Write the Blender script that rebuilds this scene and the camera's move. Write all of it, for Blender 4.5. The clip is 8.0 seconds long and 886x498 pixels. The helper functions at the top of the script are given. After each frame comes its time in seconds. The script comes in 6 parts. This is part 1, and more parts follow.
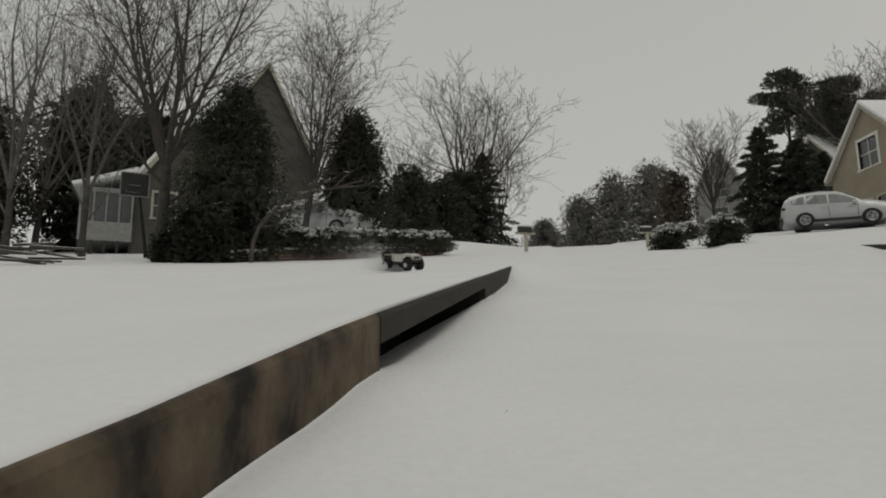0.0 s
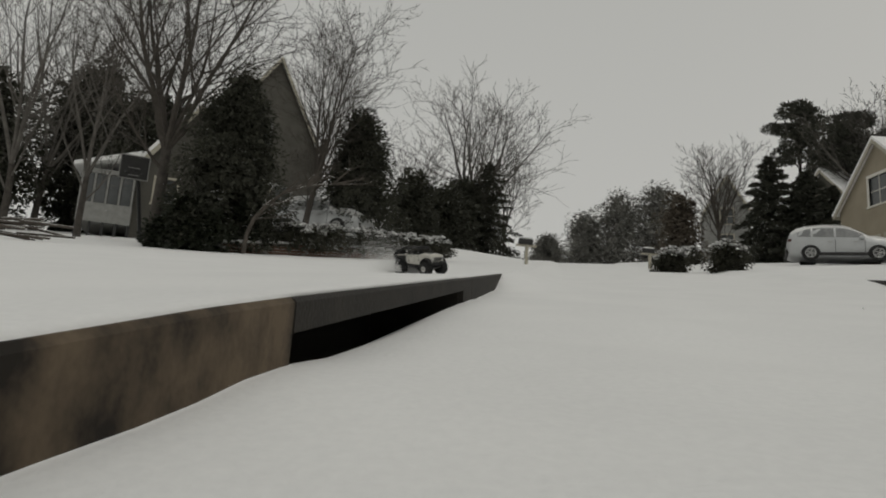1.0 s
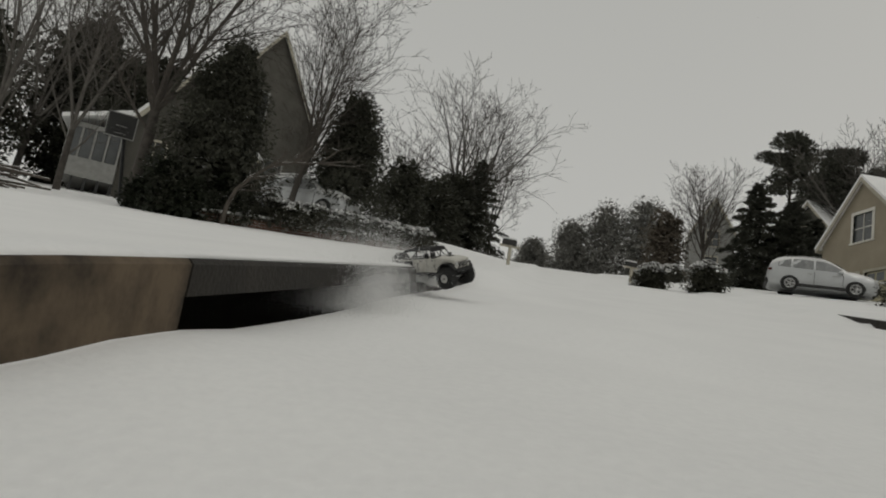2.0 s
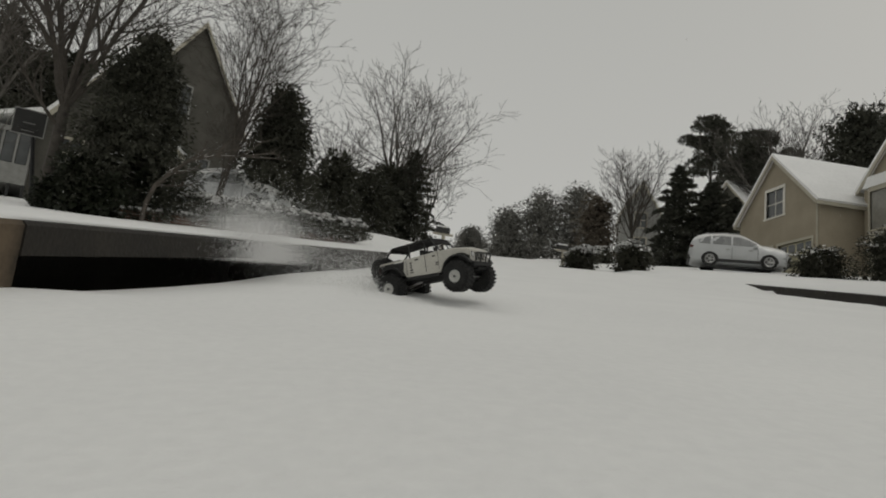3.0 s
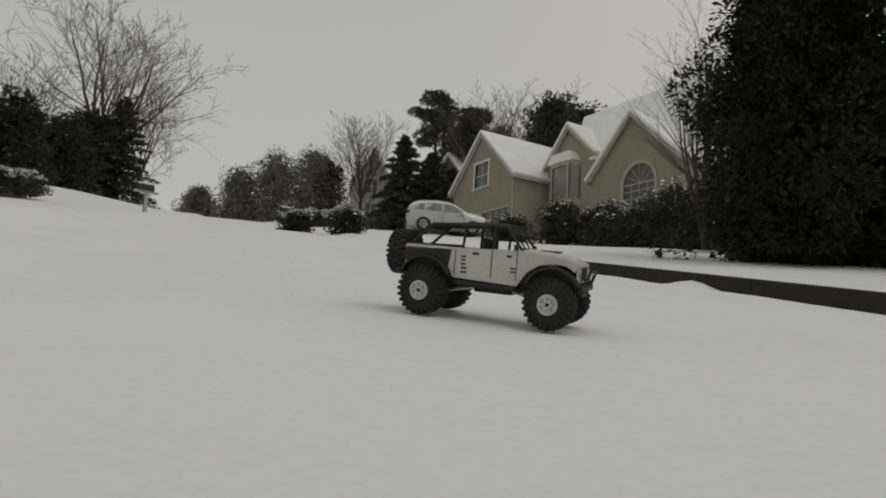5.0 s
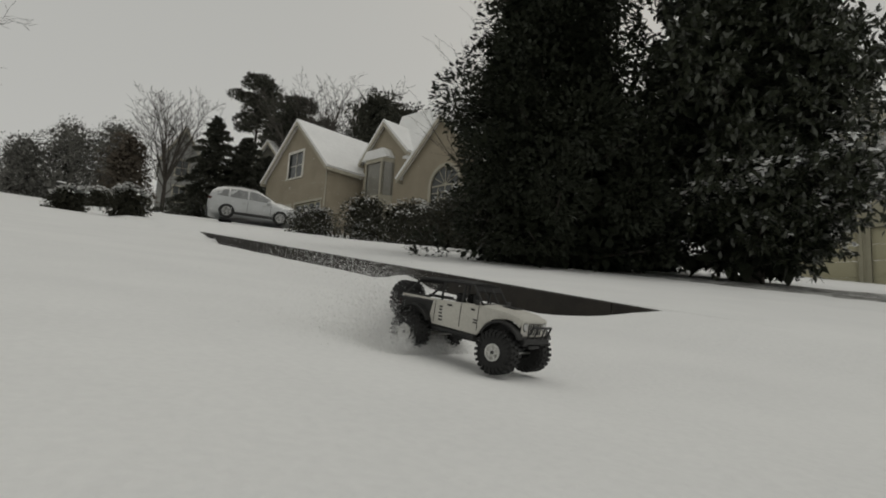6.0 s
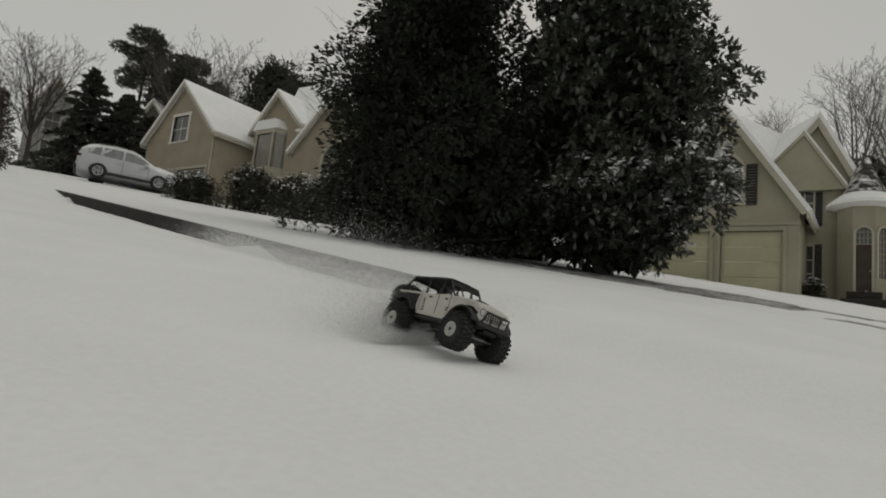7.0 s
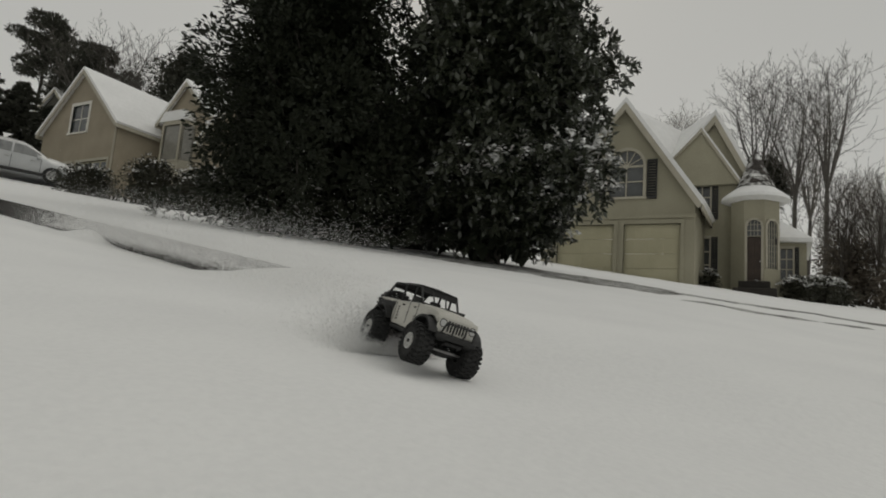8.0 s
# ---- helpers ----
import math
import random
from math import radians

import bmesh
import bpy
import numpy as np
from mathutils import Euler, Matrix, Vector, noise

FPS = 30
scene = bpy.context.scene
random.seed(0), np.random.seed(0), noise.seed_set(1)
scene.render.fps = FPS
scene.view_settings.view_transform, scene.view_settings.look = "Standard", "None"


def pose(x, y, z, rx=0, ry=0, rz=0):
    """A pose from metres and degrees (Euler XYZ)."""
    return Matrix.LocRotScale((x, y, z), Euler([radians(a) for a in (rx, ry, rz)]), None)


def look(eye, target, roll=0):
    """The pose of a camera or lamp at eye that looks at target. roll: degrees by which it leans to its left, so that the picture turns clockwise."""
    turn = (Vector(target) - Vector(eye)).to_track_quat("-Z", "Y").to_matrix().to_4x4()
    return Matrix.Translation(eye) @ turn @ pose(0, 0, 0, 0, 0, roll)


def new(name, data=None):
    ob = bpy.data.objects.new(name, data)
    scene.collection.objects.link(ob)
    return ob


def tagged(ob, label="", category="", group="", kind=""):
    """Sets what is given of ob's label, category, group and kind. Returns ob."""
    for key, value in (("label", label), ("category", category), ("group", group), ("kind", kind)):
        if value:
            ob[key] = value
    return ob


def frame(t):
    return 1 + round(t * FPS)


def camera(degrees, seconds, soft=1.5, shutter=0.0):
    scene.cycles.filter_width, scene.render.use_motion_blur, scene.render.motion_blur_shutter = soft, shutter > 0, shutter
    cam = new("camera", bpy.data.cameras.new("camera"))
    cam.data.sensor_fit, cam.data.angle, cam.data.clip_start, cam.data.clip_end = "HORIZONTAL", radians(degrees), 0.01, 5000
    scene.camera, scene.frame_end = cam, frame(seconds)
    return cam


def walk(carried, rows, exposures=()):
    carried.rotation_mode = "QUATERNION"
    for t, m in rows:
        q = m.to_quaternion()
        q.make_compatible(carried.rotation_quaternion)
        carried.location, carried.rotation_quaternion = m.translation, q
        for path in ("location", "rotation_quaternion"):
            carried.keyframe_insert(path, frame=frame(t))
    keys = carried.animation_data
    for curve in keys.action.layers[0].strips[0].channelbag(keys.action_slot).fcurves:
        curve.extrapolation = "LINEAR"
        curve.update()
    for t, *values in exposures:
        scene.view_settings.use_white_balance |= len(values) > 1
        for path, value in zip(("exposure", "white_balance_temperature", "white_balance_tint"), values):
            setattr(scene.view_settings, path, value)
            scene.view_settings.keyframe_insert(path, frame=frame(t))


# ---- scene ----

# ---------------------------------------------------------------- camera
cam = camera(70.0, 8.0, soft=1.9)
PATH = [
    (0.0, -0.002, 0.001, -0.009, -0.39, 9.54, 0.49),
    (0.5, 0.091, 0.123, -0.007, -0.76, 10.09, -1.83),
    (1.0, 0.167, 0.296, -0.023, -0.79, 10.28, -3.60),
    (1.2, 0.184, 0.349, -0.013, -0.79, 10.27, -5.77),
    (2.3, 0.398, 0.397, -0.026, -3.72, 9.95, -9.90),
    (2.5, 0.442, 0.373, -0.079, -4.78, 10.05, -9.43),
    (3.0, 0.608, 0.242, -0.103, -7.92, 9.85, -6.02),
    (3.5, 0.901, 0.289, -0.075, -11.76, 9.42, -5.71),
    (4.0, 1.084, 0.159, -0.092, -17.45, 8.62, -5.06),
    (4.5, 1.193, 0.118, -0.083, -23.58, 8.24, -4.47),
    (4.7, 1.284, 0.051, -0.094, -26.14, 8.29, -4.13),
    (5.8, 2.585, -0.641, -0.062, -43.58, 8.72, -2.07),
    (6.0, 2.649, -0.725, -0.061, -46.12, 8.95, -3.48),
    (6.5, 2.682, -0.950, -0.086, -51.16, 8.73, -4.84),
    (7.0, 2.864, -1.156, -0.088, -55.85, 8.10, -5.61),
    (7.5, 3.208, -1.407, -0.101, -59.04, 8.38, -4.96),
    (8.0, 3.482, -1.711, -0.141, -61.85, 8.47, -4.38),
]
walk(cam, [(t, pose(x, y, z, 90 + pitch, roll, yaw)) for t, x, y, z, yaw, pitch, roll in PATH],
     exposures=((0.0, -1.07), (8.0, -1.07)))

# ---------------------------------------------------------------- world and sun
world = bpy.data.worlds.new("overcast_sky")
scene.world = world
world.use_nodes = True
wn, wl = world.node_tree.nodes, world.node_tree.links
wn.clear()
w_out = wn.new("ShaderNodeOutputWorld")
w_bg = wn.new("ShaderNodeBackground")
w_sky = wn.new("ShaderNodeTexSky")
w_sky.sky_type = "NISHITA"
w_sky.sun_disc = False
w_sky.sun_elevation = radians(38)
w_sky.sun_rotation = radians(60)
w_sky.dust_density = 6.0
w_scale = wn.new("ShaderNodeVectorMath")
w_scale.operation = "SCALE"
w_scale.inputs["Scale"].default_value = 0.1
w_mix = wn.new("ShaderNodeMix")
w_mix.data_type = "RGBA"
w_mix.inputs["Factor"].default_value = 0.97
w_tc = wn.new("ShaderNodeTexCoord")
w_sep = wn.new("ShaderNodeSeparateXYZ")
w_ramp = wn.new("ShaderNodeValToRGB")
w_ramp.color_ramp.elements[0].position = 0.0
w_ramp.color_ramp.elements[0].color = (1.06, 1.055, 1.0, 1)
w_ramp.color_ramp.elements[1].position = 0.7
w_ramp.color_ramp.elements[1].color = (0.86, 0.86, 0.81, 1)
wl.new(w_tc.outputs["Generated"], w_sep.inputs[0])
wl.new(w_sep.outputs["Z"], w_ramp.inputs[0])
wl.new(w_sky.outputs[0], w_scale.inputs[0])
wl.new(w_scale.outputs[0], w_mix.inputs["A"])
wl.new(w_ramp.outputs[0], w_mix.inputs["B"])
wl.new(w_mix.outputs["Result"], w_bg.inputs[0])
w_bg.inputs[1].default_value = 1.0
wl.new(w_bg.outputs[0], w_out.inputs[0])

sun_data = bpy.data.lights.new("sun", "SUN")
sun_data.energy = 0.85
sun_data.angle = radians(40)
sun_data.color = (1.0, 0.97, 0.92)
sun = new("sun", sun_data)
sun.matrix_basis = look((20, -30, 60), (0, 0, 0))


# ---------------------------------------------------------------- materials
def mat(name, a, b, rough=0.7, scale=6.0, fine=60.0, bump=0.2, dist=0.01, metal=0.0, snow=0.0, snow_lo=0.45, spec=0.4, rand=0.0, trans=0.0, tall=1.0, grain=0.45):
    """A surface of two tones a and b, varied at two scales, with relief, and snow lying on what faces up."""
    m = bpy.data.materials.new(name)
    m.use_nodes = True
    n, k = m.node_tree.nodes, m.node_tree.links
    p = n["Principled BSDF"]
    tc = n.new("ShaderNodeTexCoord")
    big = n.new("ShaderNodeTexNoise")
    big.inputs["Scale"].default_value = scale
    big.inputs["Detail"].default_value = 4
    sml = n.new("ShaderNodeTexNoise")
    sml.inputs["Scale"].default_value = fine
    sml.inputs["Detail"].default_value = 3
    if tall != 1.0:
        mp = n.new("ShaderNodeMapping")
        mp.inputs["Scale"].default_value = (1.0, 1.0, 1.0 / tall)
        k.new(tc.outputs["Object"], mp.inputs["Vector"])
        k.new(mp.outputs[0], big.inputs["Vector"])
    else:
        k.new(tc.outputs["Object"], big.inputs["Vector"])
    k.new(tc.outputs["Object"], sml.inputs["Vector"])
    add = n.new("ShaderNodeMath")
    add.operation = "MULTIPLY_ADD"
    add.inputs[1].default_value = grain
    k.new(sml.outputs["Fac"], add.inputs[0])
    sc = n.new("ShaderNodeMath")
    sc.operation = "MULTIPLY"
    sc.inputs[1].default_value = 1.05 - grain
    k.new(big.outputs["Fac"], sc.inputs[0])
    k.new(sc.outputs[0], add.inputs[2])
    ramp = n.new("ShaderNodeValToRGB")
    ramp.color_ramp.elements[0].position = 0.36
    ramp.color_ramp.elements[0].color = (*a, 1)
    ramp.color_ramp.elements[1].position = 0.66
    ramp.color_ramp.elements[1].color = (*b, 1)
    src = add.outputs[0]
    if rand:
        geo = n.new("ShaderNodeNewGeometry")
        ra = n.new("ShaderNodeMath")
        ra.operation = "MULTIPLY_ADD"
        ra.inputs[1].default_value = rand
        k.new(geo.outputs["Random Per Island"], ra.inputs[0])
        k.new(src, ra.inputs[2])
        src = ra.outputs[0]
    k.new(src, ramp.inputs[0])
    col = ramp.outputs[0]
    if snow:
        geo2 = n.new("ShaderNodeNewGeometry")
        sp = n.new("ShaderNodeSeparateXYZ")
        k.new(geo2.outputs["Normal"], sp.inputs[0])
        sn = n.new("ShaderNodeTexNoise")
        sn.inputs["Scale"].default_value = scale * 0.7
        k.new(tc.outputs["Object"], sn.inputs["Vector"])
        mm = n.new("ShaderNodeMath")
        mm.operation = "MULTIPLY_ADD"
        mm.inputs[1].default_value = snow
        k.new(sn.outputs["Fac"], mm.inputs[0])
        k.new(sp.outputs["Z"], mm.inputs[2])
        mr = n.new("ShaderNodeMapRange")
        mr.inputs["From Min"].default_value = snow_lo + snow * 0.5
        mr.inputs["From Max"].default_value = snow_lo + snow * 0.5 + 0.18
        k.new(mm.outputs[0], mr.inputs["Value"])
        mx = n.new("ShaderNodeMix")
        mx.data_type = "RGBA"
        mx.inputs["B"].default_value = (0.8, 0.8, 0.78, 1)
        k.new(mr.outputs[0], mx.inputs["Factor"])
        k.new(col, mx.inputs["A"])
        col = mx.outputs["Result"]
    k.new(col, p.inputs["Base Color"])
    bm_ = n.new("ShaderNodeBump")
    bm_.inputs["Strength"].default_value = bump
    bm_.inputs["Distance"].default_value = dist
    k.new(add.outputs[0], bm_.inputs["Height"])
    k.new(bm_.outputs[0], p.inputs["Normal"])
    p.inputs["Roughness"].default_value = rough
    p.inputs["Metallic"].default_value = metal
    p.inputs["Specular IOR Level"].default_value = spec
    if trans:
        p.inputs["Transmission Weight"].default_value = trans
    return m


def g3(v, warm=0.0):
    return (v * (1 + warm), v, v * (1 - warm))


SNOW = mat("snow", (0.80, 0.80, 0.79), (0.86, 0.86, 0.845), rough=0.85, scale=1.3, fine=45, bump=0.25, dist=0.03, spec=0.2)
SNOW_ROOF = mat("roof_snow", (0.76, 0.76, 0.75), (0.86, 0.86, 0.85), rough=0.9, scale=0.5, fine=6, bump=0.3, dist=0.05, spec=0.2)
SPRAY = mat("airborne_snow", (0.82, 0.82, 0.81), (0.88, 0.88, 0.87), rough=0.95, scale=3, fine=20, bump=0.0, spec=0.1)
CONCRETE = mat("stained_concrete", (0.014, 0.0105, 0.007), (0.135, 0.1, 0.065), rough=0.85, scale=8.0, fine=70, bump=0.6, dist=0.012, tall=1.6, grain=0.14)
CONCRETE_DARK = mat("dark_concrete", (0.011, 0.0093, 0.0072), (0.029, 0.0245, 0.019), rough=0.75, scale=6, fine=80, bump=0.5, dist=0.012)
BRICK = mat("brown_brick", (0.09, 0.05, 0.035), (0.16, 0.085, 0.055), rough=0.9, scale=4, fine=60, bump=0.4, snow=0.5)
MORTAR = mat("mortar", (0.16, 0.15, 0.13), (0.24, 0.22, 0.2), rough=0.95, scale=8, fine=60)
BARK = mat("bark", (0.034, 0.030, 0.026), (0.085, 0.075, 0.064), rough=0.95, scale=6, fine=50, bump=0.6, dist=0.02)
BARK_SNOWY = mat("snow_dusted_bark", (0.05, 0.043, 0.036), (0.11, 0.095, 0.08), rough=0.95, scale=6, fine=40, bump=0.5, dist=0.02, snow=0.8, snow_lo=0.55)
TWIG = mat("twigs", (0.045, 0.039, 0.033), (0.09, 0.079, 0.067), rough=0.95, scale=4, fine=30, bump=0.1)
# twigs paler in two steps for far trees: distance haze put into the colour
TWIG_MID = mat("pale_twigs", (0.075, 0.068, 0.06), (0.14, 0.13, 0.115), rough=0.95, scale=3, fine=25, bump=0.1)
TWIG_FAR = mat("haze_paled_twigs", (0.15, 0.14, 0.12), (0.27, 0.255, 0.23), rough=0.95, scale=2, fine=20, bump=0.1)
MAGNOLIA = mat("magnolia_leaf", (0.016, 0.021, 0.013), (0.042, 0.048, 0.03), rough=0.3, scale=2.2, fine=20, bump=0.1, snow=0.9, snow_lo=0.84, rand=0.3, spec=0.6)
HOLLY = mat("holly_and_inner_shade_leaf", (0.010, 0.014, 0.008), (0.022, 0.026, 0.015), rough=0.6, spec=0.25, scale=2.5, fine=20, bump=0.1, snow=0.9, snow_lo=0.98, rand=0.25)
# far conifers' copy of the cedar tone, lightened to hold distance haze
CEDAR_FAR = mat("haze_paled_needles", (0.034, 0.036, 0.028), (0.072, 0.074, 0.056), rough=0.85, scale=2, fine=14, bump=0.1, snow=0.9, snow_lo=0.92, rand=0.25)
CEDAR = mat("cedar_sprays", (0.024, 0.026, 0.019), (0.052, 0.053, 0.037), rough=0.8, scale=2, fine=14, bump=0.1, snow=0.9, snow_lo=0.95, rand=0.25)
SHRUB = mat("hedge_leaf", (0.02, 0.022, 0.015), (0.048, 0.047, 0.031), rough=0.7, scale=3, fine=25, bump=0.1, snow=1.0, snow_lo=0.97, rand=0.25)
BROWN_LEAF = mat("dry_brown_leaf", (0.075, 0.062, 0.048), (0.14, 0.118, 0.092), rough=0.9, scale=2, fine=20, bump=0.1, rand=0.3)
# thicket leaves lightened to paint in the haze before the crest
FAR_LEAF = mat("haze_paled_foliage", (0.12, 0.118, 0.105), (0.22, 0.216, 0.195), rough=0.95, scale=0.5, fine=4, bump=0.0, rand=0.08)
STUCCO = mat("tan_stucco", (0.27, 0.235, 0.175), (0.35, 0.305, 0.23), rough=0.92, scale=0.9, fine=24, bump=0.25, dist=0.01)
STUCCO_2 = mat("olive_tan_stucco", (0.28, 0.262, 0.195), (0.35, 0.33, 0.245), rough=0.92, scale=0.9, fine=24, bump=0.25, dist=0.01)
SIDING = mat("grey_siding", (0.066, 0.063, 0.052), (0.1, 0.095, 0.08), rough=0.85, scale=1.2, fine=16, bump=0.2)
CREAM = mat("cream_trim", (0.36, 0.335, 0.265), (0.45, 0.42, 0.34), rough=0.7, scale=2, fine=40, bump=0.1)
CREAM_DOOR = mat("cream_garage_door", (0.37, 0.345, 0.23), (0.45, 0.42, 0.29), rough=0.6, scale=1.4, fine=30, bump=0.08)
SHUTTER = mat("black_shutter", (0.018, 0.018, 0.018), (0.035, 0.034, 0.032), rough=0.6, scale=3, fine=40, bump=0.1)
DOORWOOD = mat("dark_door_wood", (0.03, 0.02, 0.015), (0.06, 0.04, 0.028), rough=0.5, scale=4, fine=40, bump=0.1)
GLASS = mat("window_glass", (0.05, 0.055, 0.055), (0.09, 0.095, 0.095), rough=0.12, scale=0.6, fine=4, bump=0.02, spec=0.6)
SHINGLE = mat("snow_streaked_shingle", (0.04, 0.036, 0.032), (0.09, 0.08, 0.072), rough=0.95, scale=5, fine=30, bump=0.4, snow=1.0, snow_lo=0.5)
WHITE_TRIM = mat("white_trim", (0.62, 0.6, 0.54), (0.72, 0.7, 0.64), rough=0.7, scale=2, fine=40, bump=0.1)
GLASS_BLIND = mat("glass_before_pale_blind", (0.2, 0.195, 0.17), (0.28, 0.27, 0.24), rough=0.15, scale=0.8, fine=6, bump=0.02, spec=0.6)
GLASS_FROST = mat("frosted_car_glass", (0.13, 0.135, 0.135), (0.24, 0.245, 0.24), rough=0.35, scale=4, fine=40, bump=0.05, spec=0.5)
METAL_DARK = mat("black_metal", (0.015, 0.015, 0.015), (0.03, 0.03, 0.03), rough=0.45, scale=10, fine=90, bump=0.05, metal=0.6)
METAL = mat("grey_metal", (0.35, 0.35, 0.34), (0.5, 0.5, 0.49), rough=0.35, scale=20, fine=200, bump=0.05, metal=0.9)
RUBBER = mat("black_rubber", (0.012, 0.012, 0.012), (0.03, 0.03, 0.029), rough=0.85, scale=30, fine=220, bump=0.3, dist=0.001)
RC_WHITE = mat("white_body_shell", (0.46, 0.445, 0.40), (0.58, 0.565, 0.51), rough=0.45, scale=14, fine=160, bump=0.08, dist=0.001)
RC_BLACK = mat("black_plastic", (0.012, 0.012, 0.012), (0.028, 0.028, 0.027), rough=0.6, scale=25, fine=250, bump=0.15, dist=0.001)
RC_CLOTH = mat("black_cloth_top", (0.013, 0.013, 0.013), (0.03, 0.029, 0.028), rough=0.95, scale=20, fine=260, bump=0.3, dist=0.002)
RC_RIM = mat("silver_beadlock", (0.5, 0.5, 0.48), (0.68, 0.68, 0.65), rough=0.4, scale=30, fine=200, bump=0.05, metal=0.35)
SUV_PAINT = mat("silver_paint", (0.42, 0.43, 0.43), (0.5, 0.51, 0.51), rough=0.35, scale=1, fine=20, bump=0.02, metal=0.3, snow=0.8, snow_lo=0.5)
LAMP_GLASS = mat("lamp_glass", (0.5, 0.5, 0.5), (0.65, 0.65, 0.63), rough=0.15, scale=20, fine=90, bump=0.05)
RED_LAMP = mat("dark_red_lamp", (0.05, 0.01, 0.008), (0.09, 0.02, 0.016), rough=0.2, scale=9, fine=60, bump=0.02)
PLASTIC_GREY = mat("grey_and_shaded_white_paint", (0.2, 0.2, 0.19), (0.3, 0.3, 0.28), rough=0.7, scale=5, fine=40, bump=0.1, snow=0.5)


# ---------------------------------------------------------------- mesh helpers
class Mesh:
    """Collects vertices and faces of one mesh."""

    def __init__(self):
        self.v, self.f = [], []

    def weld(self):
        """Joins vertices that lie on one another."""
        seen, to, vs = {}, [], []
        for q in self.v:
            key = tuple(round(c, 4) for c in q)
            if key not in seen:
                seen[key] = len(vs)
                vs.append(q)
            to.append(seen[key])
        self.v, self.f = vs, [tuple(to[i] for i in f) for f in self.f]
        self.f = [f for f in self.f if len(set(f)) == len(f)]
        return self

    def put(self, vs, fs, m=None):
        o = len(self.v)
        self.v += [tuple(m @ Vector(q)) for q in vs] if m else [tuple(q) for q in vs]
        self.f += [tuple(o + i for i in q) for q in fs]
        return self

    def box(self, x0, y0, z0, x1, y1, z1, m=None, c=0.0):
        """A box; c takes its edges off."""
        if not c:
            vs = [(x, y, z) for z in (z0, z1) for y in (y0, y1) for x in (x0, x1)]
            return self.put(vs, [(0, 2, 3, 1), (4, 5, 7, 6), (0, 1, 5, 4), (2, 6, 7, 3), (0, 4, 6, 2), (1, 3, 7, 5)], m)
        b = bmesh.new()
        bmesh.ops.create_cube(b, size=1)
        for q in b.verts:
            q.co = Vector(((x0 + x1) / 2 + q.co.x * (x1 - x0), (y0 + y1) / 2 + q.co.y * (y1 - y0), (z0 + z1) / 2 + q.co.z * (z1 - z0)))
        bmesh.ops.bevel(b, geom=b.edges[:], offset=c, segments=1, affect="EDGES")
        b.verts.index_update()
        self.put([tuple(q.co) for q in b.verts], [[q.index for q in fc.verts] for fc in b.faces], m)
        b.free()
        return self

    def tube(self, p, q, r0, r1=None, n=6, m=None, cap=True):
        p, q = Vector(p), Vector(q)
        r1 = r0 if r1 is None else r1
        d = (q - p)
        if d.length < 1e-6:
            return self
        d.normalize()
        a = d.orthogonal().normalized()
        b = d.cross(a)
        vs = []
        for c, r in ((p, r0), (q, r1)):
            for i in range(n):
                t = 2 * math.pi * i / n
                vs.append(c + (a * math.cos(t) + b * math.sin(t)) * r)
        fs = [(i, (i + 1) % n, n + (i + 1) % n, n + i) for i in range(n)]
        if cap:
            fs += [tuple(range(n - 1, -1, -1)), tuple(range(n, 2 * n))]
        return self.put(vs, fs, m)

    def path(self, pts, r, n=6, m=None):
        for p, q in zip(pts, pts[1:]):
            self.tube(p, q, r, r, n, m)
        return self

    def prism(self, poly, y0, y1, m=None):
        """A polygon in x and z, drawn out from y0 to y1."""
        k = len(poly)
        vs = [(x, y0, z) for x, z in poly] + [(x, y1, z) for x, z in poly]
        fs = [tuple(range(k)), tuple(range(2 * k - 1, k - 1, -1))]
        fs += [(i, k + i, k + (i + 1) % k, (i + 1) % k) for i in range(k)]
        return self.put(vs, fs, m)

    def loft(self, rings, m=None, caps=True):
        k = len(rings[0])
        vs = [q for ring in rings for q in ring]
        fs = []
        for j in range(len(rings) - 1):
            for i in range(k):
                fs.append((j * k + i, j * k + (i + 1) % k, (j + 1) * k + (i + 1) % k, (j + 1) * k + i))
        if caps:
            fs += [tuple(range(k - 1, -1, -1)), tuple(range((len(rings) - 1) * k, len(rings) * k))]
        return self.put(vs, fs, m)

    def lathe(self, prof, n=16, m=None):
        """A profile of (radius, y) turned about the y axis."""
        vs, fs, k = [], [], len(prof)
        for i in range(n):
            t = 2 * math.pi * i / n
            vs += [(r * math.cos(t), y, r * math.sin(t)) for r, y in prof]
        for i in range(n):
            j = (i + 1) % n
            for a in range(k - 1):
                fs.append((i * k + a, j * k + a, j * k + a + 1, i * k + a + 1))
        return self.put(vs, fs, m)


def data_of(name, b, material, smooth=False):
    me = bpy.data.meshes.new(name)
    me.from_pydata(b.v, [], b.f)
    me.materials.append(material)
    if smooth:
        me.polygons.foreach_set("use_smooth", [True] * len(me.polygons))
    me.update()
    return me


def part(name, b, material, parent=None, label="", smooth=False):
    """One mesh, as a part of a thing or as a thing of its own."""
    me = b if isinstance(b, bpy.types.Mesh) else data_of(name, b, material, smooth)
    ob = new(name, me)
    ob.parent = parent
    if label:
        ob["label"] = label
    return ob


def thing(name, m, label, category, group="", kind=""):
    ob = new(name)
    ob.empty_display_size = 0.2
    ob.matrix_basis = m
    return tagged(ob, label, category, group, kind)


